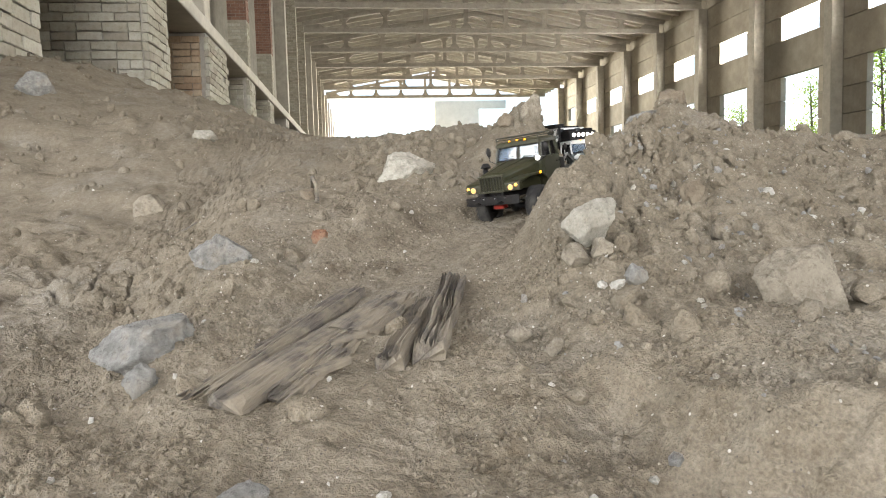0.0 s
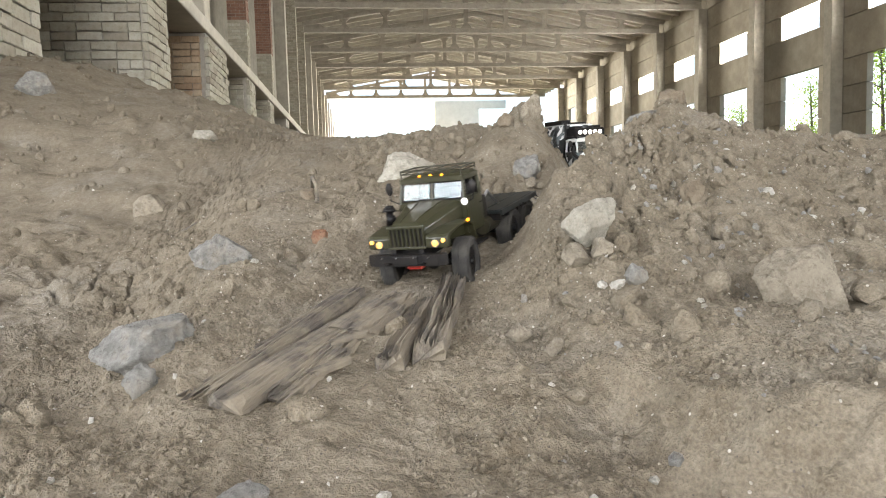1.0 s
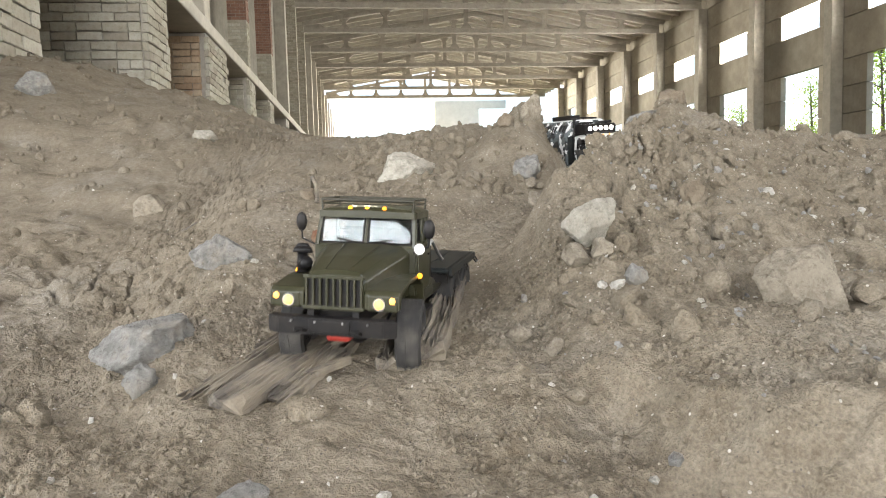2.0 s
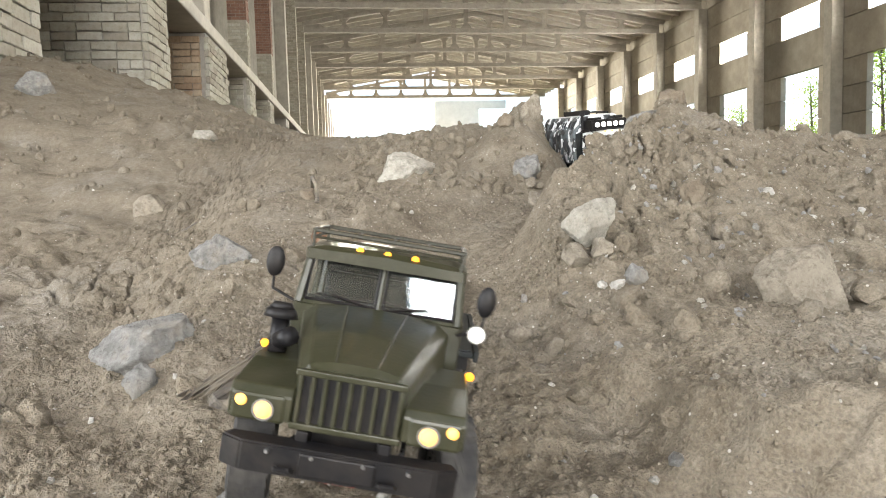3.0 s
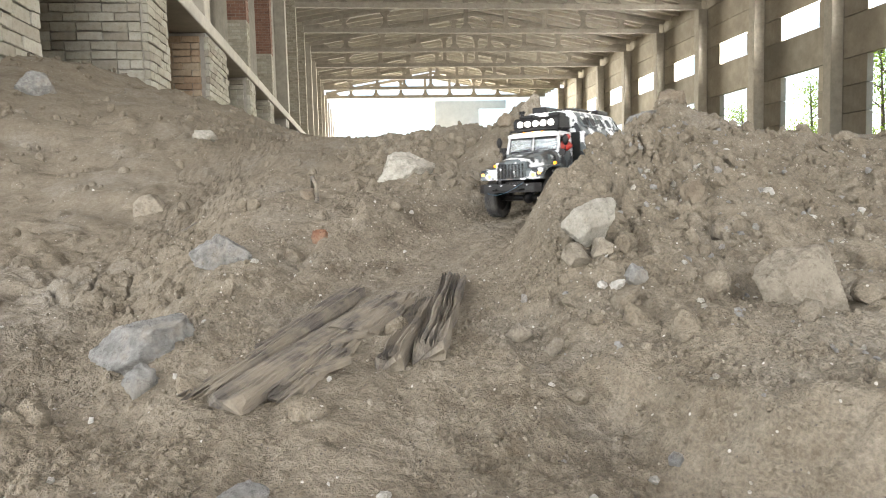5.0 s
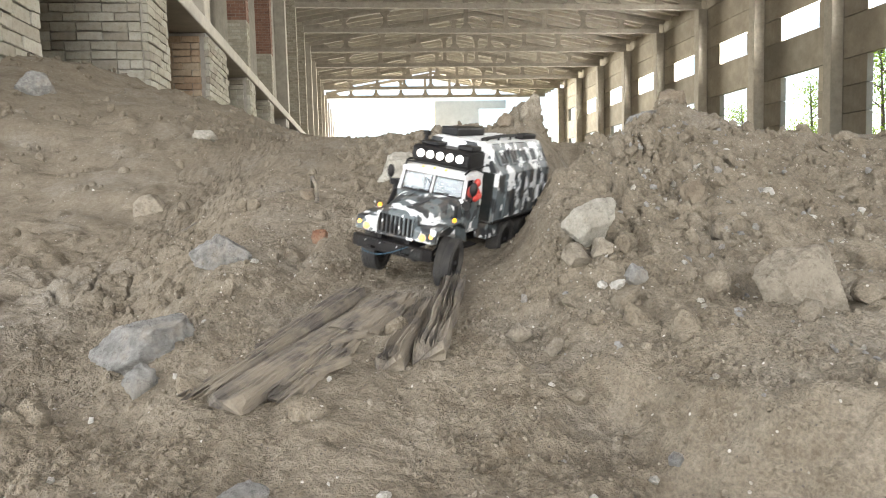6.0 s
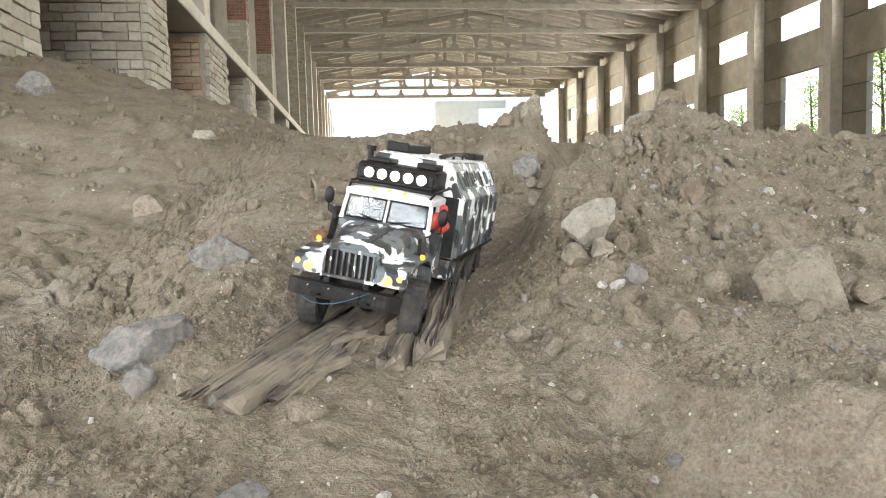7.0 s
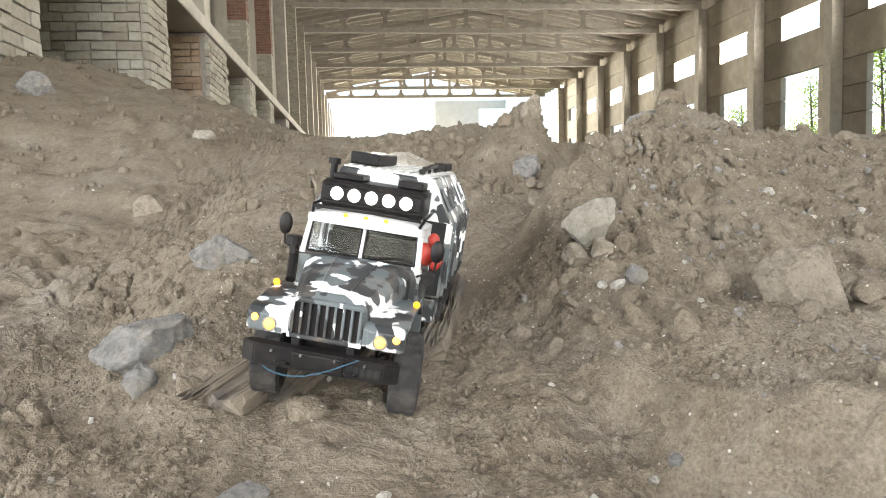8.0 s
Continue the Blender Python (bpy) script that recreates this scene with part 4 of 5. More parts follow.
    for k in range(9):
        y = -0.040 + 0.010 * k
        part("grille_bar", a_box(0.0868, 0.0915, y - 0.0017, y + 0.0017, 0.098, 0.137, bevel=0.0008), skin, grille)
    for z in (0.0955, 0.1390):
        part("grille_rail", a_box(0.0865, 0.0922, -0.0445, 0.0445, z - 0.0026, z + 0.0026, bevel=0.001), skin, grille)
    # wings with lamp housings
    for s in (-1, 1):
        bm = bmesh.new()
        top = [(0.090, 0.116), (0.084, 0.122), (0.030, 0.130), (-0.028, 0.131), (-0.052, 0.118), (-0.066, 0.080)]
        under = [(-0.062, 0.080), (-0.049, 0.112), (-0.026, 0.125), (0.030, 0.124), (0.078, 0.114), (0.084, 0.096), (0.090, 0.096)]
        prism(bm, top + under, s * 0.044 if s > 0 else s * 0.0945, s * 0.0945 if s > 0 else s * 0.044, "y")
        bmesh.ops.bevel(bm, geom=bm.edges[:], offset=0.0012, segments=1, affect="EDGES")
        wing = part("front_wing", bm, skin, t)
        part("lamp_housing", a_box(0.070, 0.0915, min(s * 0.049, s * 0.0925), max(s * 0.049, s * 0.0925), 0.094, 0.117, bevel=0.003), skin, wing)
        lamp(t, "headlight", 0.0925, s * 0.066, 0.1045, 0.0070, LAMP_WARM, CHROME)
        lamp(t, "marker_lamp", 0.0915, s * 0.0845, 0.110, 0.0046, LAMP_WARM)
    # cab
    bm = bmesh.new()
    prism(bm, [(-0.050, 0.092), (-0.050, 0.170), (-0.056, 0.172), (-0.138, 0.172), (-0.146, 0.165), (-0.146, 0.092)], -0.084, 0.084, "y")
    bmesh.ops.bevel(bm, geom=bm.edges[:], offset=0.003, segments=2, affect="EDGES")
    part("cab_body", bm, skin, t)
    for s in (-1, 1):
        for (xa, za), (xb, zb), w in (((-0.052, 0.168), (-0.066, 0.216), 0.0042), ((-0.108, 0.170), (-0.108, 0.216), 0.0035), ((-0.142, 0.168), (-0.140, 0.216), 0.005)):
            bm = bmesh.new()
            rod(bm, (xa, s * 0.080, za), (xb, s * 0.076, zb), w, 6)
            part("window_post", bm, roof_mat, t)
    bm = bmesh.new()
    rod(bm, (-0.052, 0, 0.170), (-0.066, 0, 0.216), 0.0026, 6)
    part("window_post", bm, roof_mat, t)
    part("cab_rear_wall", a_box(-0.146, -0.141, -0.078, 0.078, 0.170, 0.216), skin, t)
    bm = loft(bmesh.new(), [[(x, -w, 0.212), (x, -w, 0.222), (x, -w * 0.8, 0.222 + c), (x, 0, 0.224 + c * 1.3), (x, w * 0.8, 0.222 + c), (x, w, 0.222), (x, w, 0.212)]
                            for x, w, c in ((-0.056, 0.078, 0.000), (-0.064, 0.081, 0.004), (-0.10, 0.082, 0.006), (-0.143, 0.081, 0.005), (-0.148, 0.077, 0.001))])
    roof_part = part("cab_roof", bm, roof_mat, t, smooth=False)
    for s in (-1, 1):
        a, b = min(s * 0.004, s * 0.074), max(s * 0.004, s * 0.074)
        bm = bmesh.new()
        lower, upper = (-0.0535, 0.174), (-0.0645, 0.2115)
        vs = [bm.verts.new((lower[0], a, lower[1])), bm.verts.new((lower[0], b, lower[1])), bm.verts.new((upper[0], b * 0.985, upper[1])), bm.verts.new((upper[0], a * 0.985, upper[1]))]
        bm.faces.new(vs)
        bmesh.ops.solidify(bm, geom=bm.faces[:], thickness=0.001)
        pane = part("windscreen", bm, GLASS, t)
        pane.visible_shadow = False
        bm = bmesh.new()
        q = [Vector(v) for v in ((-0.0525, a, 0.1725), (-0.0525, b, 0.1725), (-0.0642, b * 0.985, 0.2125), (-0.0642, a * 0.985, 0.2125))]
        pipe(bm, q + [q[0]], 0.0016, 5)
        part("rubber_seal", bm, BLACK, pane)
        bm = bmesh.new()
        pipe(bm, [(-0.050, s * 0.012, 0.174), (-0.0515, s * 0.048, 0.180)], 0.0011, 4)
        part("wiper", bm, BLACK, t)
        door = part("door", a_box(-0.138, -0.058, min(s * 0.083, s * 0.0858), max(s * 0.083, s * 0.0858), 0.100, 0.170, bevel=0.001), skin, t)
        part("door_handle", a_box(-0.134, -0.120, min(s * 0.0855, s * 0.0880), max(s * 0.0855, s * 0.0880), 0.150, 0.153), BLACK, door)
        part("step", a_box(-0.13, -0.07, min(s * 0.072, s * 0.094), max(s * 0.072, s * 0.094), 0.062, 0.066, bevel=0.001), BLACK, t)
    # black sheet before the rear wall, added as the shade inside the cab
    part("cab_lining", a_box(-0.1405, -0.1375, -0.076, 0.076, 0.1725, 0.2115), BLACK, t)
    part("dashboard", a_box(-0.074, -0.058, -0.074, 0.074, 0.1715, 0.1765, bevel=0.002), BLACK, t)
    bm = bmesh.new()
    pipe(bm, [(-0.082 - 0.004 * math.cos(a), 0.038 + 0.015 * math.cos(a), 0.184 + 0.014 * math.sin(a)) for a in [math.pi * k / 6 for k in range(13)]], 0.0013, 5)
    part("steering_wheel", bm, BLACK, t)
    part("seat_bench", a_box(-0.138, -0.105, -0.07, 0.07, 0.15, 0.200, bevel=0.006), BLACK, t)
    # mirrors
    for s, (x, y, z) in ((-1, (-0.058, -0.109, 0.203)), (1, (-0.046, 0.104, 0.198))):
        bm = bmesh.new()
        bmesh.ops.create_uvsphere(bm, u_segments=12, v_segments=8, radius=0.5, matrix=pose(x, y, z) @ Matrix.Diagonal((0.010, 0.019, 0.031, 1)))
        mirror = part("mirror", bm, BLACK, t, "", True)
        bm = bmesh.new()
        pipe(bm, [(x, y, z - 0.012), (x, y * 0.99, z - 0.027), (x + 0.004, s * 0.080, z - 0.037)], 0.0015)
        part("mirror_arm", bm, BLACK, mirror)
    wheels = []
    for at in WHEELS:
        w = new("wheel", HUB)
        w.parent = t
        w.location = at
        for name, me in (("tyre", TYRE), ("rim", RIM)):
            new(name, me).parent = w
        wheels.append(w)
    # underside
    part("gearbox", a_box(-0.24, -0.10, -0.022, 0.022, 0.058, 0.085, bevel=0.005), BLACK, t)
    bm = bmesh.new()
    rod(bm, (0, 0, 0.045), (-0.12, 0, 0.068), 0.004)
    rod(bm, (-0.22, 0, 0.068), (-0.412, 0.0, 0.056), 0.004)
    part("drive_shaft", bm, CHROME, t)
    return t, wheels, roof_part, bumper


def build_olive():
    t, wheels, roof_part, bumper = truck_base("dusty olive-green six-wheeled model lorry with an empty flat bed", OLIVE, OLIVE, BLACK)
    for y in (-0.028, 0.0, 0.028):
        lamp(roof_part, "roof_lamp", -0.061, y, 0.2265, 0.0036, LAMP_AMBER)
    bm = bmesh.new()
    q = [(-0.062, -0.076, 0.240), (-0.062, 0.076, 0.240), (-0.142, 0.076, 0.240), (-0.142, -0.076, 0.240), (-0.062, -0.076, 0.240)]
    pipe(bm, q, 0.0022, 6)
    pipe(bm, [(x, y, z - 0.007) for x, y, z in q], 0.0014, 5)
    for x, y, z in q[:4]:
        rod(bm, (x, y * 0.98, 0.222), (x, y, z), 0.0018, 6)
    for y in (-0.038, 0, 0.038):
        rod(bm, (-0.062, y, 0.238), (-0.142, y, 0.238), 0.0012, 5)
    part("roof_rack", bm, OLIVE_DARK, t, "thin dark tube rack on the cab roof")
    lamp(t, "side_lamp", -0.012, 0.097, 0.171, 0.0068, LAMP_WHITE, CHROME)
    for s in (-1, 1):
        lamp(t, "indicator", -0.016, s * 0.0975, 0.130, 0.0042, LAMP_AMBER)
    # air filter on the wing
    bm = bmesh.new()
    rod(bm, (0.010, -0.080, 0.130), (0.000, -0.083, 0.160), 0.008, 12)
    rod(bm, (0.000, -0.083, 0.160), (-0.001, -0.083, 0.168), 0.016, 14, 0.013)
    rod(bm, (-0.001, -0.083, 0.168), (-0.002, -0.083, 0.174), 0.012, 14, 0.008)
    pipe(bm, [(0.022, -0.066, 0.150), (0.012, -0.078, 0.142), (-0.01, -0.080, 0.138)], 0.0085, 10)
    part("air_intake", bm, BLACK, t, smooth=True)
    part("recovery_winch", a_box(0.050, 0.074, -0.018, 0.018, 0.044, 0.056, bevel=0.004), RED, t, "red winch block under the bumper")
    # flat bed
    bed = part("flat_bed", a_box(-0.452, -0.182, -0.1095, 0.1095, 0.110, 0.117, bevel=0.0015), GREY_BED, t, "flat dark grey load bed without sides")
    for s in (-1, 1):
        part("bed_edge", a_box(-0.452, -0.182, min(s * 0.110, s * 0.116), max(s * 0.110, s * 0.116), 0.106, 0.119, bevel=0.001), GREY_BED, bed)
    for k in range(5):
        y = -0.1065 + 0.0430 * k
        part("bed_board", a_box(-0.4505, -0.1835, y, y + 0.0412, 0.1172, 0.1190 + 0.0006 * (k % 2), bevel=0.0007), GREY_BED, bed)
    part("tail_edge", a_box(-0.458, -0.4525, -0.115, 0.115, 0.106, 0.119, bevel=0.001), GREY_BED, bed)
    for x in (-0.40, -0.33, -0.26, -0.20):
        part("cross_member", a_box(x - 0.004, x + 0.004, -0.105, 0.105, 0.092, 0.1095), BLACK, bed)
    for s in (-1, 1):
        for x in (-0.435, -0.32):
            bm = bmesh.new()
            pipe(bm, [(x - 0.012, s * 0.116, 0.110), (x - 0.012, s * 0.122, 0.102), (x + 0.012, s * 0.122, 0.102), (x + 0.012, s * 0.116, 0.110)], 0.0018)
            part("lashing_ring", bm, BLACK, bed)
    bm = bmesh.new()
    rod(bm, (-0.24, 0.066, 0.085), (-0.165, 0.066, 0.085), 0.020, 16)
    part("fuel_tank", bm, OLIVE_DARK, t, smooth=False)
    bm = bmesh.new()
    pipe(bm, [(-0.180, 0.060, 0.100), (-0.190, 0.070, 0.150), (-0.205, 0.074, 0.165), (-0.225, 0.082, 0.140), (-0.235, 0.088, 0.128)], 0.003, 7)
    part("hose", bm, CHROME, t)
    part("tool_box", a_box(-0.178, -0.150, -0.005, 0.080, 0.105, 0.160, bevel=0.003), BLACK, t)
    # small wooden crate behind the cab
    crate = part("crate", a_box(-0.212, -0.152, -0.088, -0.018, 0.1195, 0.154), CRATE, t, "small light wooden crate behind the cab")
    for z in (0.1250, 0.1520):
        part("slat", a_box(-0.215, -0.149, -0.091, -0.015, z - 0.005, z + 0.005, bevel=0.0006), CRATE, crate)
    for x, y in ((-0.216, -0.092), (-0.216, -0.019), (-0.153, -0.092), (-0.153, -0.019)):
        part("corner_post", a_box(x, x + 0.006, y, y + 0.006, 0.1195, 0.158), CRATE, crate)
    for s in (-1, 1):
        part("tail_lamp", a_box(-0.462, -0.4575, s * 0.085 - 0.008, s * 0.085 + 0.008, 0.094, 0.105), RED, t)
    return t, wheels


def build_camo():
    t, wheels, roof_part, bumper = truck_base("six-wheeled model lorry with box body in black, grey and white camouflage", CAMO, WHITE, BLACK)
    for y in (-0.028, 0.0, 0.028):
        lamp(roof_part, "roof_lamp", -0.058, y, 0.2255, 0.0034, LAMP_AMBER)
    for s in (-1, 1):
        lamp(t, "indicator", 0.004, s * 0.092, 0.1345, 0.0046, LAMP_AMBER)
        # shape of the box: upright below, leaning in above
    def hull(x, grow=0.0):
        w, u = 0.106 + grow, 0.070 + grow
        return [(x, -w, 0.108), (x, -w, 0.222), (x, -u, 0.286 + grow), (x, u, 0.286 + grow), (x, w, 0.222), (x, w, 0.108)]
    bm = loft(bmesh.new(), [hull(-0.540), hull(-0.168)])
    bmesh.ops.bevel(bm, geom=bm.edges[:], offset=0.002, segments=1, affect="EDGES")
    body = part("box_body", bm, CAMO, t, "camouflaged box body with leaning upper sides")
    for s in (-1, 1):
        for k in range(5):
            x = -0.205 - 0.069 * k
            # leaning window with a frame and slats
            a, b = Vector((0, s * 0.1045, 0.2265)), Vector((0, s * 0.0730, 0.2830))
            up = (b - a).normalized()
            out = Vector((0, s * up.z, abs(up.y)))
            m = Matrix((Vector((1, 0, 0)), up, out)).transposed().to_4x4()
            m.translation = (a + b) / 2 + Vector((x - 0.02, 0, 0))
            bm = bmesh.new()
            box(bm, -0.020, 0.020, -0.014, 0.014, 0.0005, 0.0022, m=m)
            pane = part("window", bm, BLACK, body)
            bm = bmesh.new()
            for lim in ((-0.023, 0.023, 0.014, 0.018), (-0.023, 0.023, -0.018, -0.014), (-0.023, -0.019, -0.014, 0.014), (0.019, 0.023, -0.014, 0.014), (-0.002, 0.002, -0.014, 0.014)):
                box(bm, *lim, 0.0005, 0.0045, m=m)
            part("window_frame", bm, CAMO, pane)
        for k in range(7):
            x = -0.172 - 0.060 * k
            part("side_rib", a_box(x - 0.005, x + 0.001, min(s * 0.1055, s * 0.1095), max(s * 0.1055, s * 0.1095), 0.112, 0.221, bevel=0.0008), CAMO, body)
        part("side_rail", a_box(-0.540, -0.168, min(s * 0.104, s * 0.1105), max(s * 0.104, s * 0.1105), 0.106, 0.1125, bevel=0.001), BLACK, body)
        part("locker", a_box(-0.245, -0.17, min(s * 0.066, s * 0.099), max(s * 0.066, s * 0.099), 0.068, 0.1055, bevel=0.003), CAMO, t)
        part("mudflap", a_box(-0.475, -0.470, min(s * 0.062, s * 0.100), max(s * 0.062, s * 0.100), 0.045, 0.105), BLACK, t)
    # ribbed roof and what is fixed on it
    bm = bmesh.new()
    box(bm, -0.537, -0.172, -0.067, 0.067, 0.2863, 0.2885)
    part("box_roof", bm, WHITE, body, "white ribbed roof")
    for k in range(9):
        y = -0.058 + 0.0145 * k
        part("rib", a_box(-0.535, -0.174, y - 0.003, y + 0.003, 0.2883, 0.2908), WHITE, t)
    part("roof_locker", a_box(-0.36, -0.20, -0.066, -0.020, 0.291, 0.310, bevel=0.003), BLACK, t, "long black locker on the box roof")
    part("roof_locker", a_box(-0.52, -0.42, 0.040, 0.064, 0.291, 0.305, bevel=0.003), BLACK, t, "small black locker on the box roof")
    bm = bmesh.new()
    pipe(bm, [(-0.19, 0.048, 0.294), (-0.30, 0.048, 0.300), (-0.40, 0.048, 0.300)], 0.004, 7)
    for x in (-0.22, -0.29, -0.37):
        rod(bm, (x, 0.048, 0.289), (x, 0.048, 0.300), 0.003, 6)
    part("roof_tool", bm, BLACK, t, "dark tool clipped along the roof")
    part("box_front", a_box(-0.1690, -0.1655, -0.100, 0.100, 0.112, 0.224, bevel=0.001), GREY_BED, body, "dark front panel of the box")
    # light bar
    bm = bmesh.new()
    prism(bm, [(-0.083, 0.236), (-0.079, 0.240), (-0.079, 0.264), (-0.086, 0.270), (-0.162, 0.270), (-0.162, 0.230), (-0.09, 0.230)], -0.072, 0.072, "y")
    bmesh.ops.bevel(bm, geom=bm.edges[:], offset=0.003, segments=2, affect="EDGES")
    bar = part("light_bar", bm, BLACK, t, "black roof pod with a row of five lamps")
    for k in range(5):
        lamp(bar, "spotlight", -0.0775, -0.0485 + 0.02425 * k, 0.252, 0.0092, LAMP_WHITE, BLACK)
    bm = bmesh.new()
    for s in (-1, 1):
        pipe(bm, [(-0.060, s * 0.074, 0.224), (-0.075, s * 0.078, 0.234), (-0.15, s * 0.078, 0.238)], 0.0022)
    pipe(bm, [(-0.064, -0.074, 0.232), (-0.060, 0, 0.234), (-0.064, 0.074, 0.232)], 0.0022)
    part("roof_rack", bm, BLACK, t)
    part("roof_cargo", a_box(-0.15, -0.10, -0.062, -0.020, 0.2705, 0.279, bevel=0.002), BLACK, t)
    part("roof_cargo", a_box(-0.15, -0.10, 0.030, 0.066, 0.2705, 0.281, bevel=0.002), BLACK, t)
    # snorkel and horn
    bm = bmesh.new()
    pipe(bm, [(-0.02, -0.082, 0.135), (-0.058, -0.093, 0.160), (-0.060, -0.094, 0.178)], 0.0065, 8)
    rod(bm, (-0.060, -0.094, 0.176), (-0.060, -0.094, 0.187), 0.012, 12)
    part("air_intake", bm, BLACK, t)
    bm = bmesh.new()
    rod(bm, (-0.150, -0.076, 0.20), (-0.150, -0.076, 0.292), 0.0055, 10)
    rod(bm, (-0.150, -0.076, 0.288), (-0.150, -0.076, 0.297), 0.009, 12)
    part("snorkel", bm, BLACK, t, "black upright snorkel with a round cap")
    bm = bmesh.new()
    pipe(bm, [(-0.035, 0.088, 0.175), (-0.038, 0.098, 0.166)], 0.002)
    bmesh.ops.create_cone(bm, cap_ends=True, segments=14, radius1=0.010, radius2=0.010, depth=0.006, matrix=pose(-0.034, 0.098, 0.163, 0, 90, 0))
    part("round_mirror", bm, BLACK, t)
    # doll at the side window, a plain shape
    bm = bmesh.new()
    bmesh.ops.create_uvsphere(bm, u_segments=12, v_segments=8, radius=0.5, matrix=pose(-0.098, 0.082, 0.184) @ Matrix.Diagonal((0.028, 0.028, 0.034, 1)))
    bmesh.ops.create_uvsphere(bm, u_segments=10, v_segments=8, radius=0.5, matrix=pose(-0.092, 0.092, 0.207) @ Matrix.Diagonal((0.017, 0.016, 0.019, 1)))
    pipe(bm, [(-0.100, 0.090, 0.190), (-0.082, 0.104, 0.180), (-0.064, 0.100, 0.174)], 0.006, 7)
    part("driver_doll", bm, RED, t, "plain red doll leaning out of the side window", True)
    # tow cord slung on the bumper
    bm = bmesh.new()
    pts = [(0.1115 + 0.004 * math.sin(3.1 * k / 14), -0.062 + 0.110 * k / 14, 0.060 - 0.014 * math.sin(math.pi * (k / 14)**0.8) + 0.026 * k / 14) for k in range(15)]
    pipe(bm, pts, 0.0007, 5)
    part("tow_cord", bm, CORD, t, "thin blue cord hanging from the bumper")
    # unreadable plate marks
    bm = bmesh.new()
    for k in range(5):
        box(bm, 0.1070, 0.1074, 0.034 + 0.008 * k, 0.040 + 0.008 * k, 0.066, 0.076)
    part("plate_marks", bm, GREY_BED, bumper)
    return t, wheels


olive_truck, olive_wheels = build_olive()
camo_truck, camo_wheels = build_camo()

OLIVE_WAY = [(0.0, 0.445, 1.957, 1.526, 228.7, -7.8, 3.3), (0.5, 0.288, 1.758, 1.482, 221.4, -8.1, 4.3), (1.0, 0.150, 1.510, 1.414, 211.8, -9.2, 2.4),
             (1.5, 0.033, 1.301, 1.394, 207.4, -2.5, -1.8), (1.7, 0.006, 1.195, 1.381, 203.2, -1.2, -1.9), (2.8, -0.042, 0.693, 1.313, 189.9, -2.7, -8.2),
             (3.0, -0.027, 0.623, 1.321, 187.3, 0.4, -11.0), (3.5, 0.030, 0.478, 1.321, 180.6, 3.9, -10.0), (4.0, 0.150, 0.370, 1.280, 166.0, -3.5, -5.0),
             (4.2, 0.183, 0.298, 1.270, 161.6, -5.2, -8.9), (4.4, 0.201, 0.180, 1.271, 160.5, -6.1, -11.3), (4.5, 0.217, 0.135, 1.265, 160.1, -7.0, -11.5), (4.7, 0.262, 0.030, 1.262, 158.0, -5.5, -9.5),
             (5.2, 0.40, -0.28, 1.275, 155, -1, -3), (5.8, 0.62, -0.72, 1.272, 153, 0, 0), (8.0, 0.70, -0.88, 1.272, 152, 0, 0)]
CAMO_WAY = [(0.0, 1.027, 2.928, 1.608, 164.9, -1.4, 3.2), (1.7, 0.987, 2.656, 1.601, 167.9, -3.5, 3.2), (3.0, 0.956, 2.436, 1.599, 174.7, -4.9, 4.8), (3.5, 0.912, 2.380, 1.598, 183.8, -6.8, 2.0),
            (4.0, 0.800, 2.222, 1.584, 194.6, -9.0, 1.8), (4.5, 0.635, 2.007, 1.574, 216.9, -1.5, 2.9), (5.8, 0.172, 1.626, 1.464, 220.6, -5.2, -9.2), (6.0, 0.100, 1.490, 1.437, 213.5, -4.6, -11.8),
            (6.5, 0.027, 1.296, 1.405, 206.6, -4.0, -11.4), (7.0, -0.010, 1.152, 1.387, 201.3, -2.2, -10.8), (7.5, -0.030, 1.007, 1.362, 196.5, -2.7, -6.0), (8.0, -0.045, 0.890, 1.348, 192.9, -3.0, -10.2)]


def rolling(way):
    """How far a truck has gone at every tenth of a second, and how far it steers there."""
    ts = np.array([r[0] for r in way])
    fine = np.arange(0, 8.001, 0.1)
    x, y, h = (np.interp(fine, ts, [r[k] for r in way]) for k in (1, 2, 4))
    gone = np.concatenate([[0], np.cumsum(np.hypot(np.diff(x), np.diff(y)))])
    steer = np.clip(-np.gradient(h, fine) * 0.28 / np.maximum(np.gradient(gone, fine), 0.2), -22, 22)
    return fine, gone, np.convolve(np.pad(steer, 3, "edge"), np.ones(7) / 7, "valid")

# ---- brick piers ----
def brick_mesh(length, mat, seed):
    """A chipped brick slip, its face towards -y."""
    bm = a_box(0, length, -0.012, 0.05, 0, 0.088, bevel=0.006)
    rng = random.Random(seed)
    for v in bm.verts:
        v.co += Vector((rng.uniform(-1, 1), rng.uniform(-1, 1), rng.uniform(-1, 1))) * 0.006
    me = bpy.data.meshes.new("brick")
    bm.to_mesh(me)
    bm.free()
    me.materials.append(mat)
    return me


BRICKS = {(mat.name, size, s): brick_mesh(size, mat, s) for mat in (BRICK, BRICK_RED) for size in (0.25, 0.12) for s in range(4)}


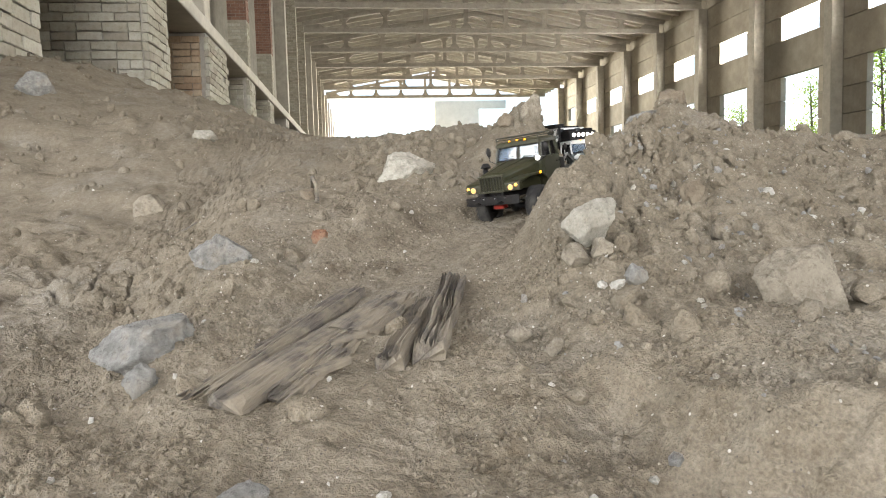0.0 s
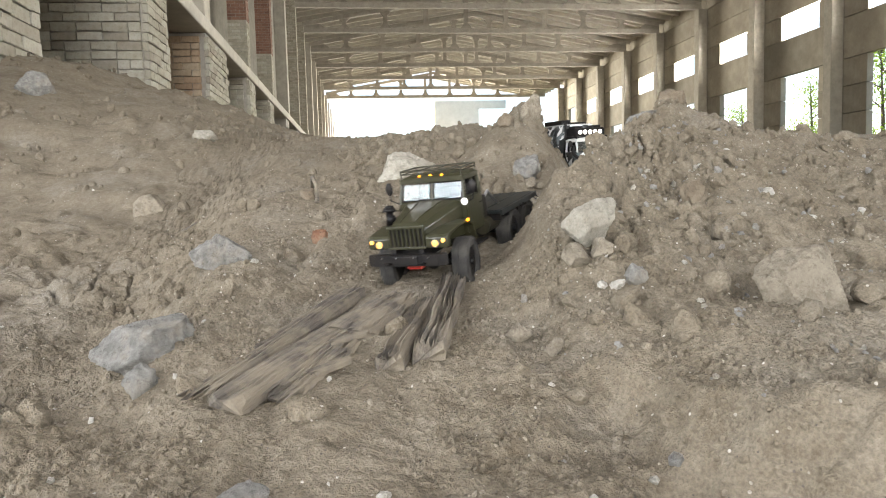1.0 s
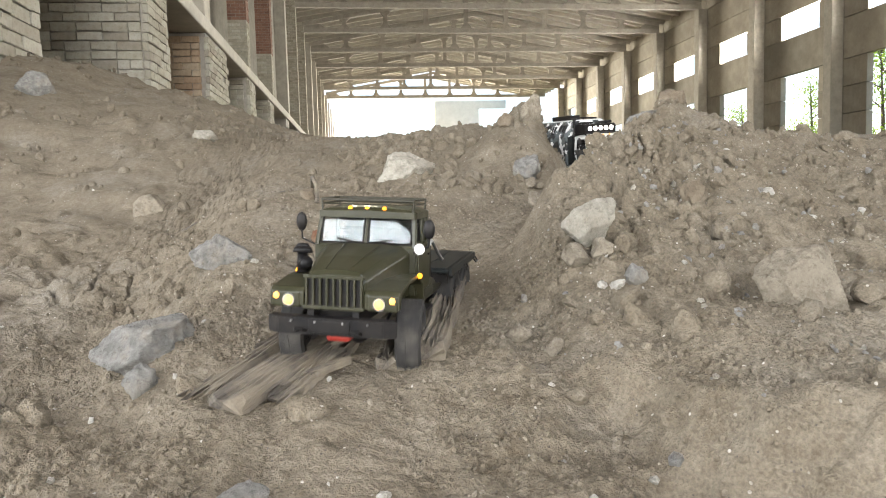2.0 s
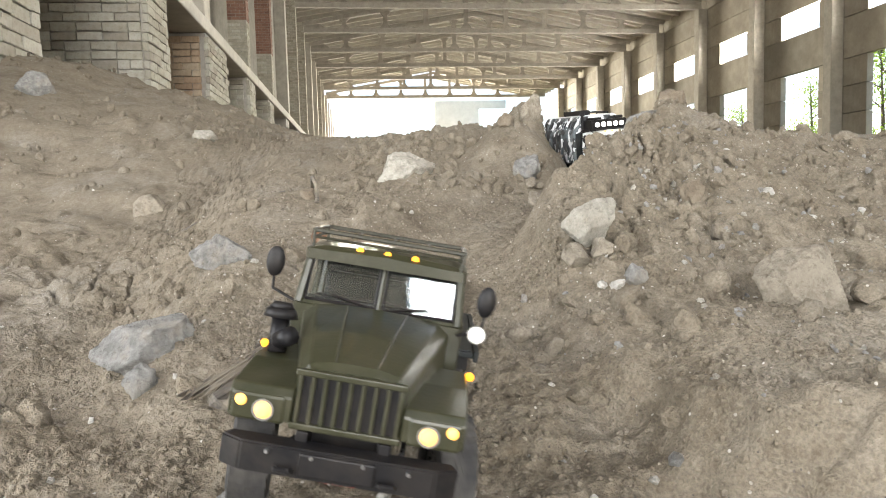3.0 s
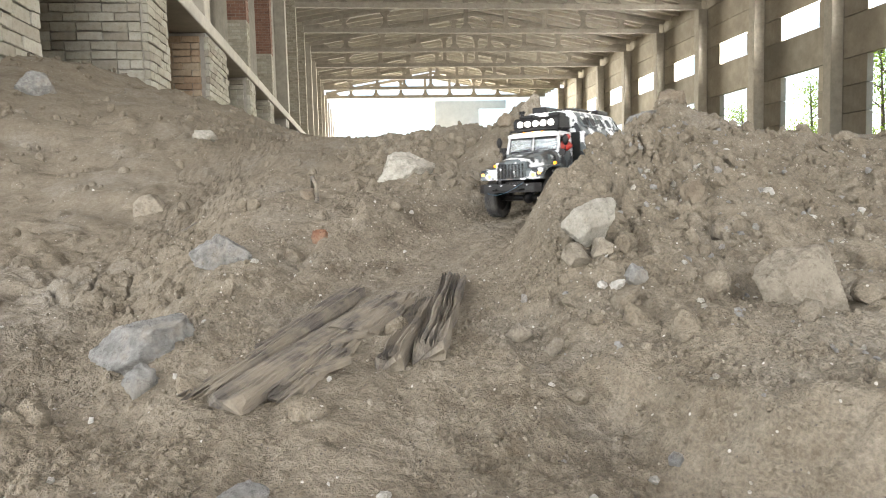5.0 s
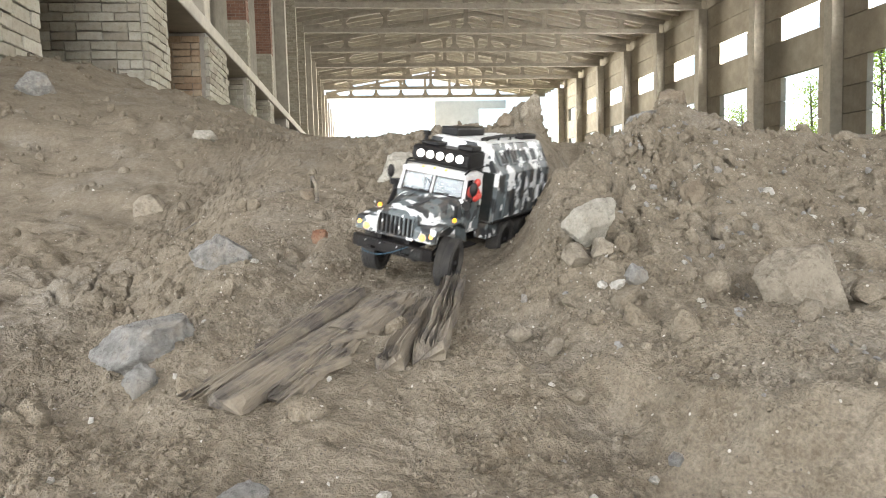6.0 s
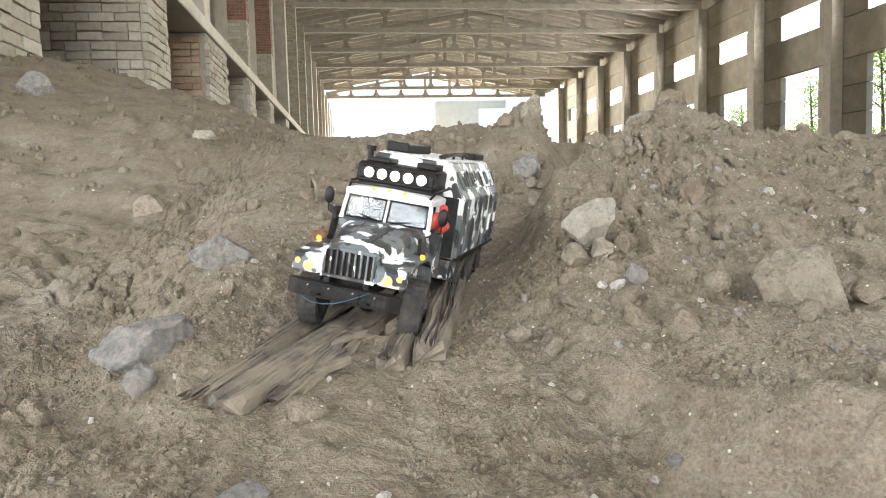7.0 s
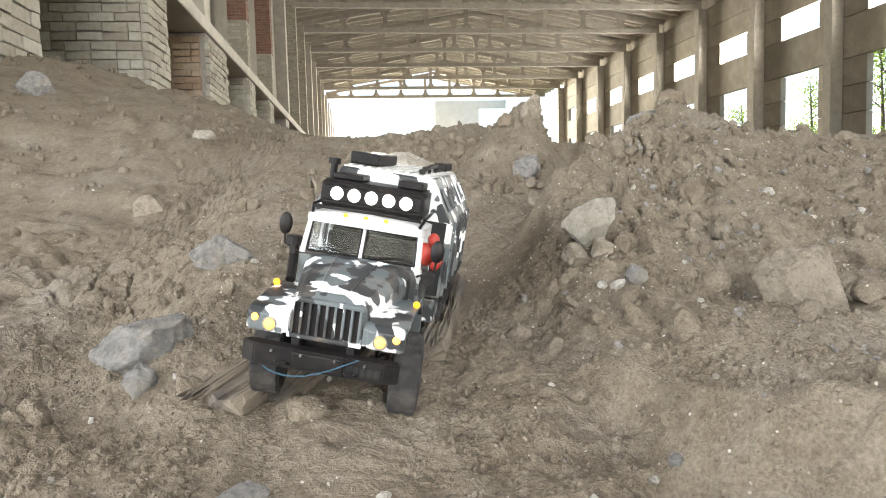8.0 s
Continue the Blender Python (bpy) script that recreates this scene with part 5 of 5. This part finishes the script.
def lay(parent, mat, start, along, length, z0, z1, seed, ragged=0.0):
    """Courses of bricks on one face, from start along a level direction."""
    rng = random.Random(seed)
    turn = math.atan2(along[1], along[0])
    course, z = 0, z0
    while z < z1 - 0.05:
        at = (0.0, -0.0)[course % 2]
        first = course % 2 == 1
        end = length + rng.uniform(-ragged, ragged * 0.3)
        while at < end - 0.06:
            size = 0.12 if first or end - at < 0.25 or rng.random() < 0.12 else 0.25
            first = False
            if size == 0.12 and end - at < 0.115:
                break
            if rng.random() > 0.015:
                ob = new("brick", BRICKS[(mat.name, size, rng.randrange(4))])
                ob.parent = parent
                ob.matrix_basis = (Matrix.Translation((start[0] + along[0] * at, start[1] + along[1] * at, z + rng.uniform(-0.003, 0.003)))
                                   @ Matrix.Rotation(turn + rng.uniform(-0.012, 0.012), 4, "Z") @ Matrix.Translation((0, rng.uniform(-0.012, 0.006), 0)))
            at += size + 0.01
        z += 0.098
        course += 1


def pier(y0, y1, face, side, z0, west=WEST - 0.86, seed=1, bricks=True):
    p = thing("brick_pier", "weathered brick pier with open joints and broken edges" if face is BRICK else "brick pier with reddish face and pale side", "pier", group="piers of the gallery", kind="structure")
    part("core", a_box(west, FRONT - 0.022, y0 + 0.022, y1, -0.3, 4.11), MORTAR, p)
    if bricks:
        lay(p, face, (west, y0), (1, 0), FRONT - west, z0, 4.1, seed, 0.03)
        lay(p, side, (FRONT, y0 + 0.01), (0, 1), y1 - y0, z0, 4.1, seed + 50, 0.02)
    return p


pier(3.2, 5.20, BRICK, BRICK, 2.15, seed=3)
pier(7.70, 8.55, BRICK, BRICK, 2.25, seed=11)
pier(10.65, 12.2, BRICK_RED, BRICK, 2.2, west=-3.6, seed=21)
pier(14.4, 15.2, BRICK, BRICK, 2.2, west=-3.6, seed=31)
pier(17.5, 18.3, BRICK, BRICK, 2.2, west=-3.4, seed=41)
for y in (21.5, 25.0, 28.6, 32.5, 37, 42, 48, 55, 63, 71):
    pier(y, y + 0.9, BRICK, BRICK, 2.2, west=-3.6, seed=9, bricks=False)


def motions():
    for truck, wheels, way in ((olive_truck, olive_wheels, OLIVE_WAY), (camo_truck, camo_wheels, CAMO_WAY)):
        walk(truck, [(t, posed(*row)) for t, *row in way])
        times, gone, steer = rolling(way)
        for k, (wheel, at) in enumerate(zip(wheels, WHEELS)):
            walk(wheel, [(t, pose(*at, 0, 0, s if k < 2 else 0) @ pose(0, 0, 0, 0, math.degrees(g / 0.054) + 11 * k, 0)) for t, g, s in zip(times, gone, steer)])


motions()
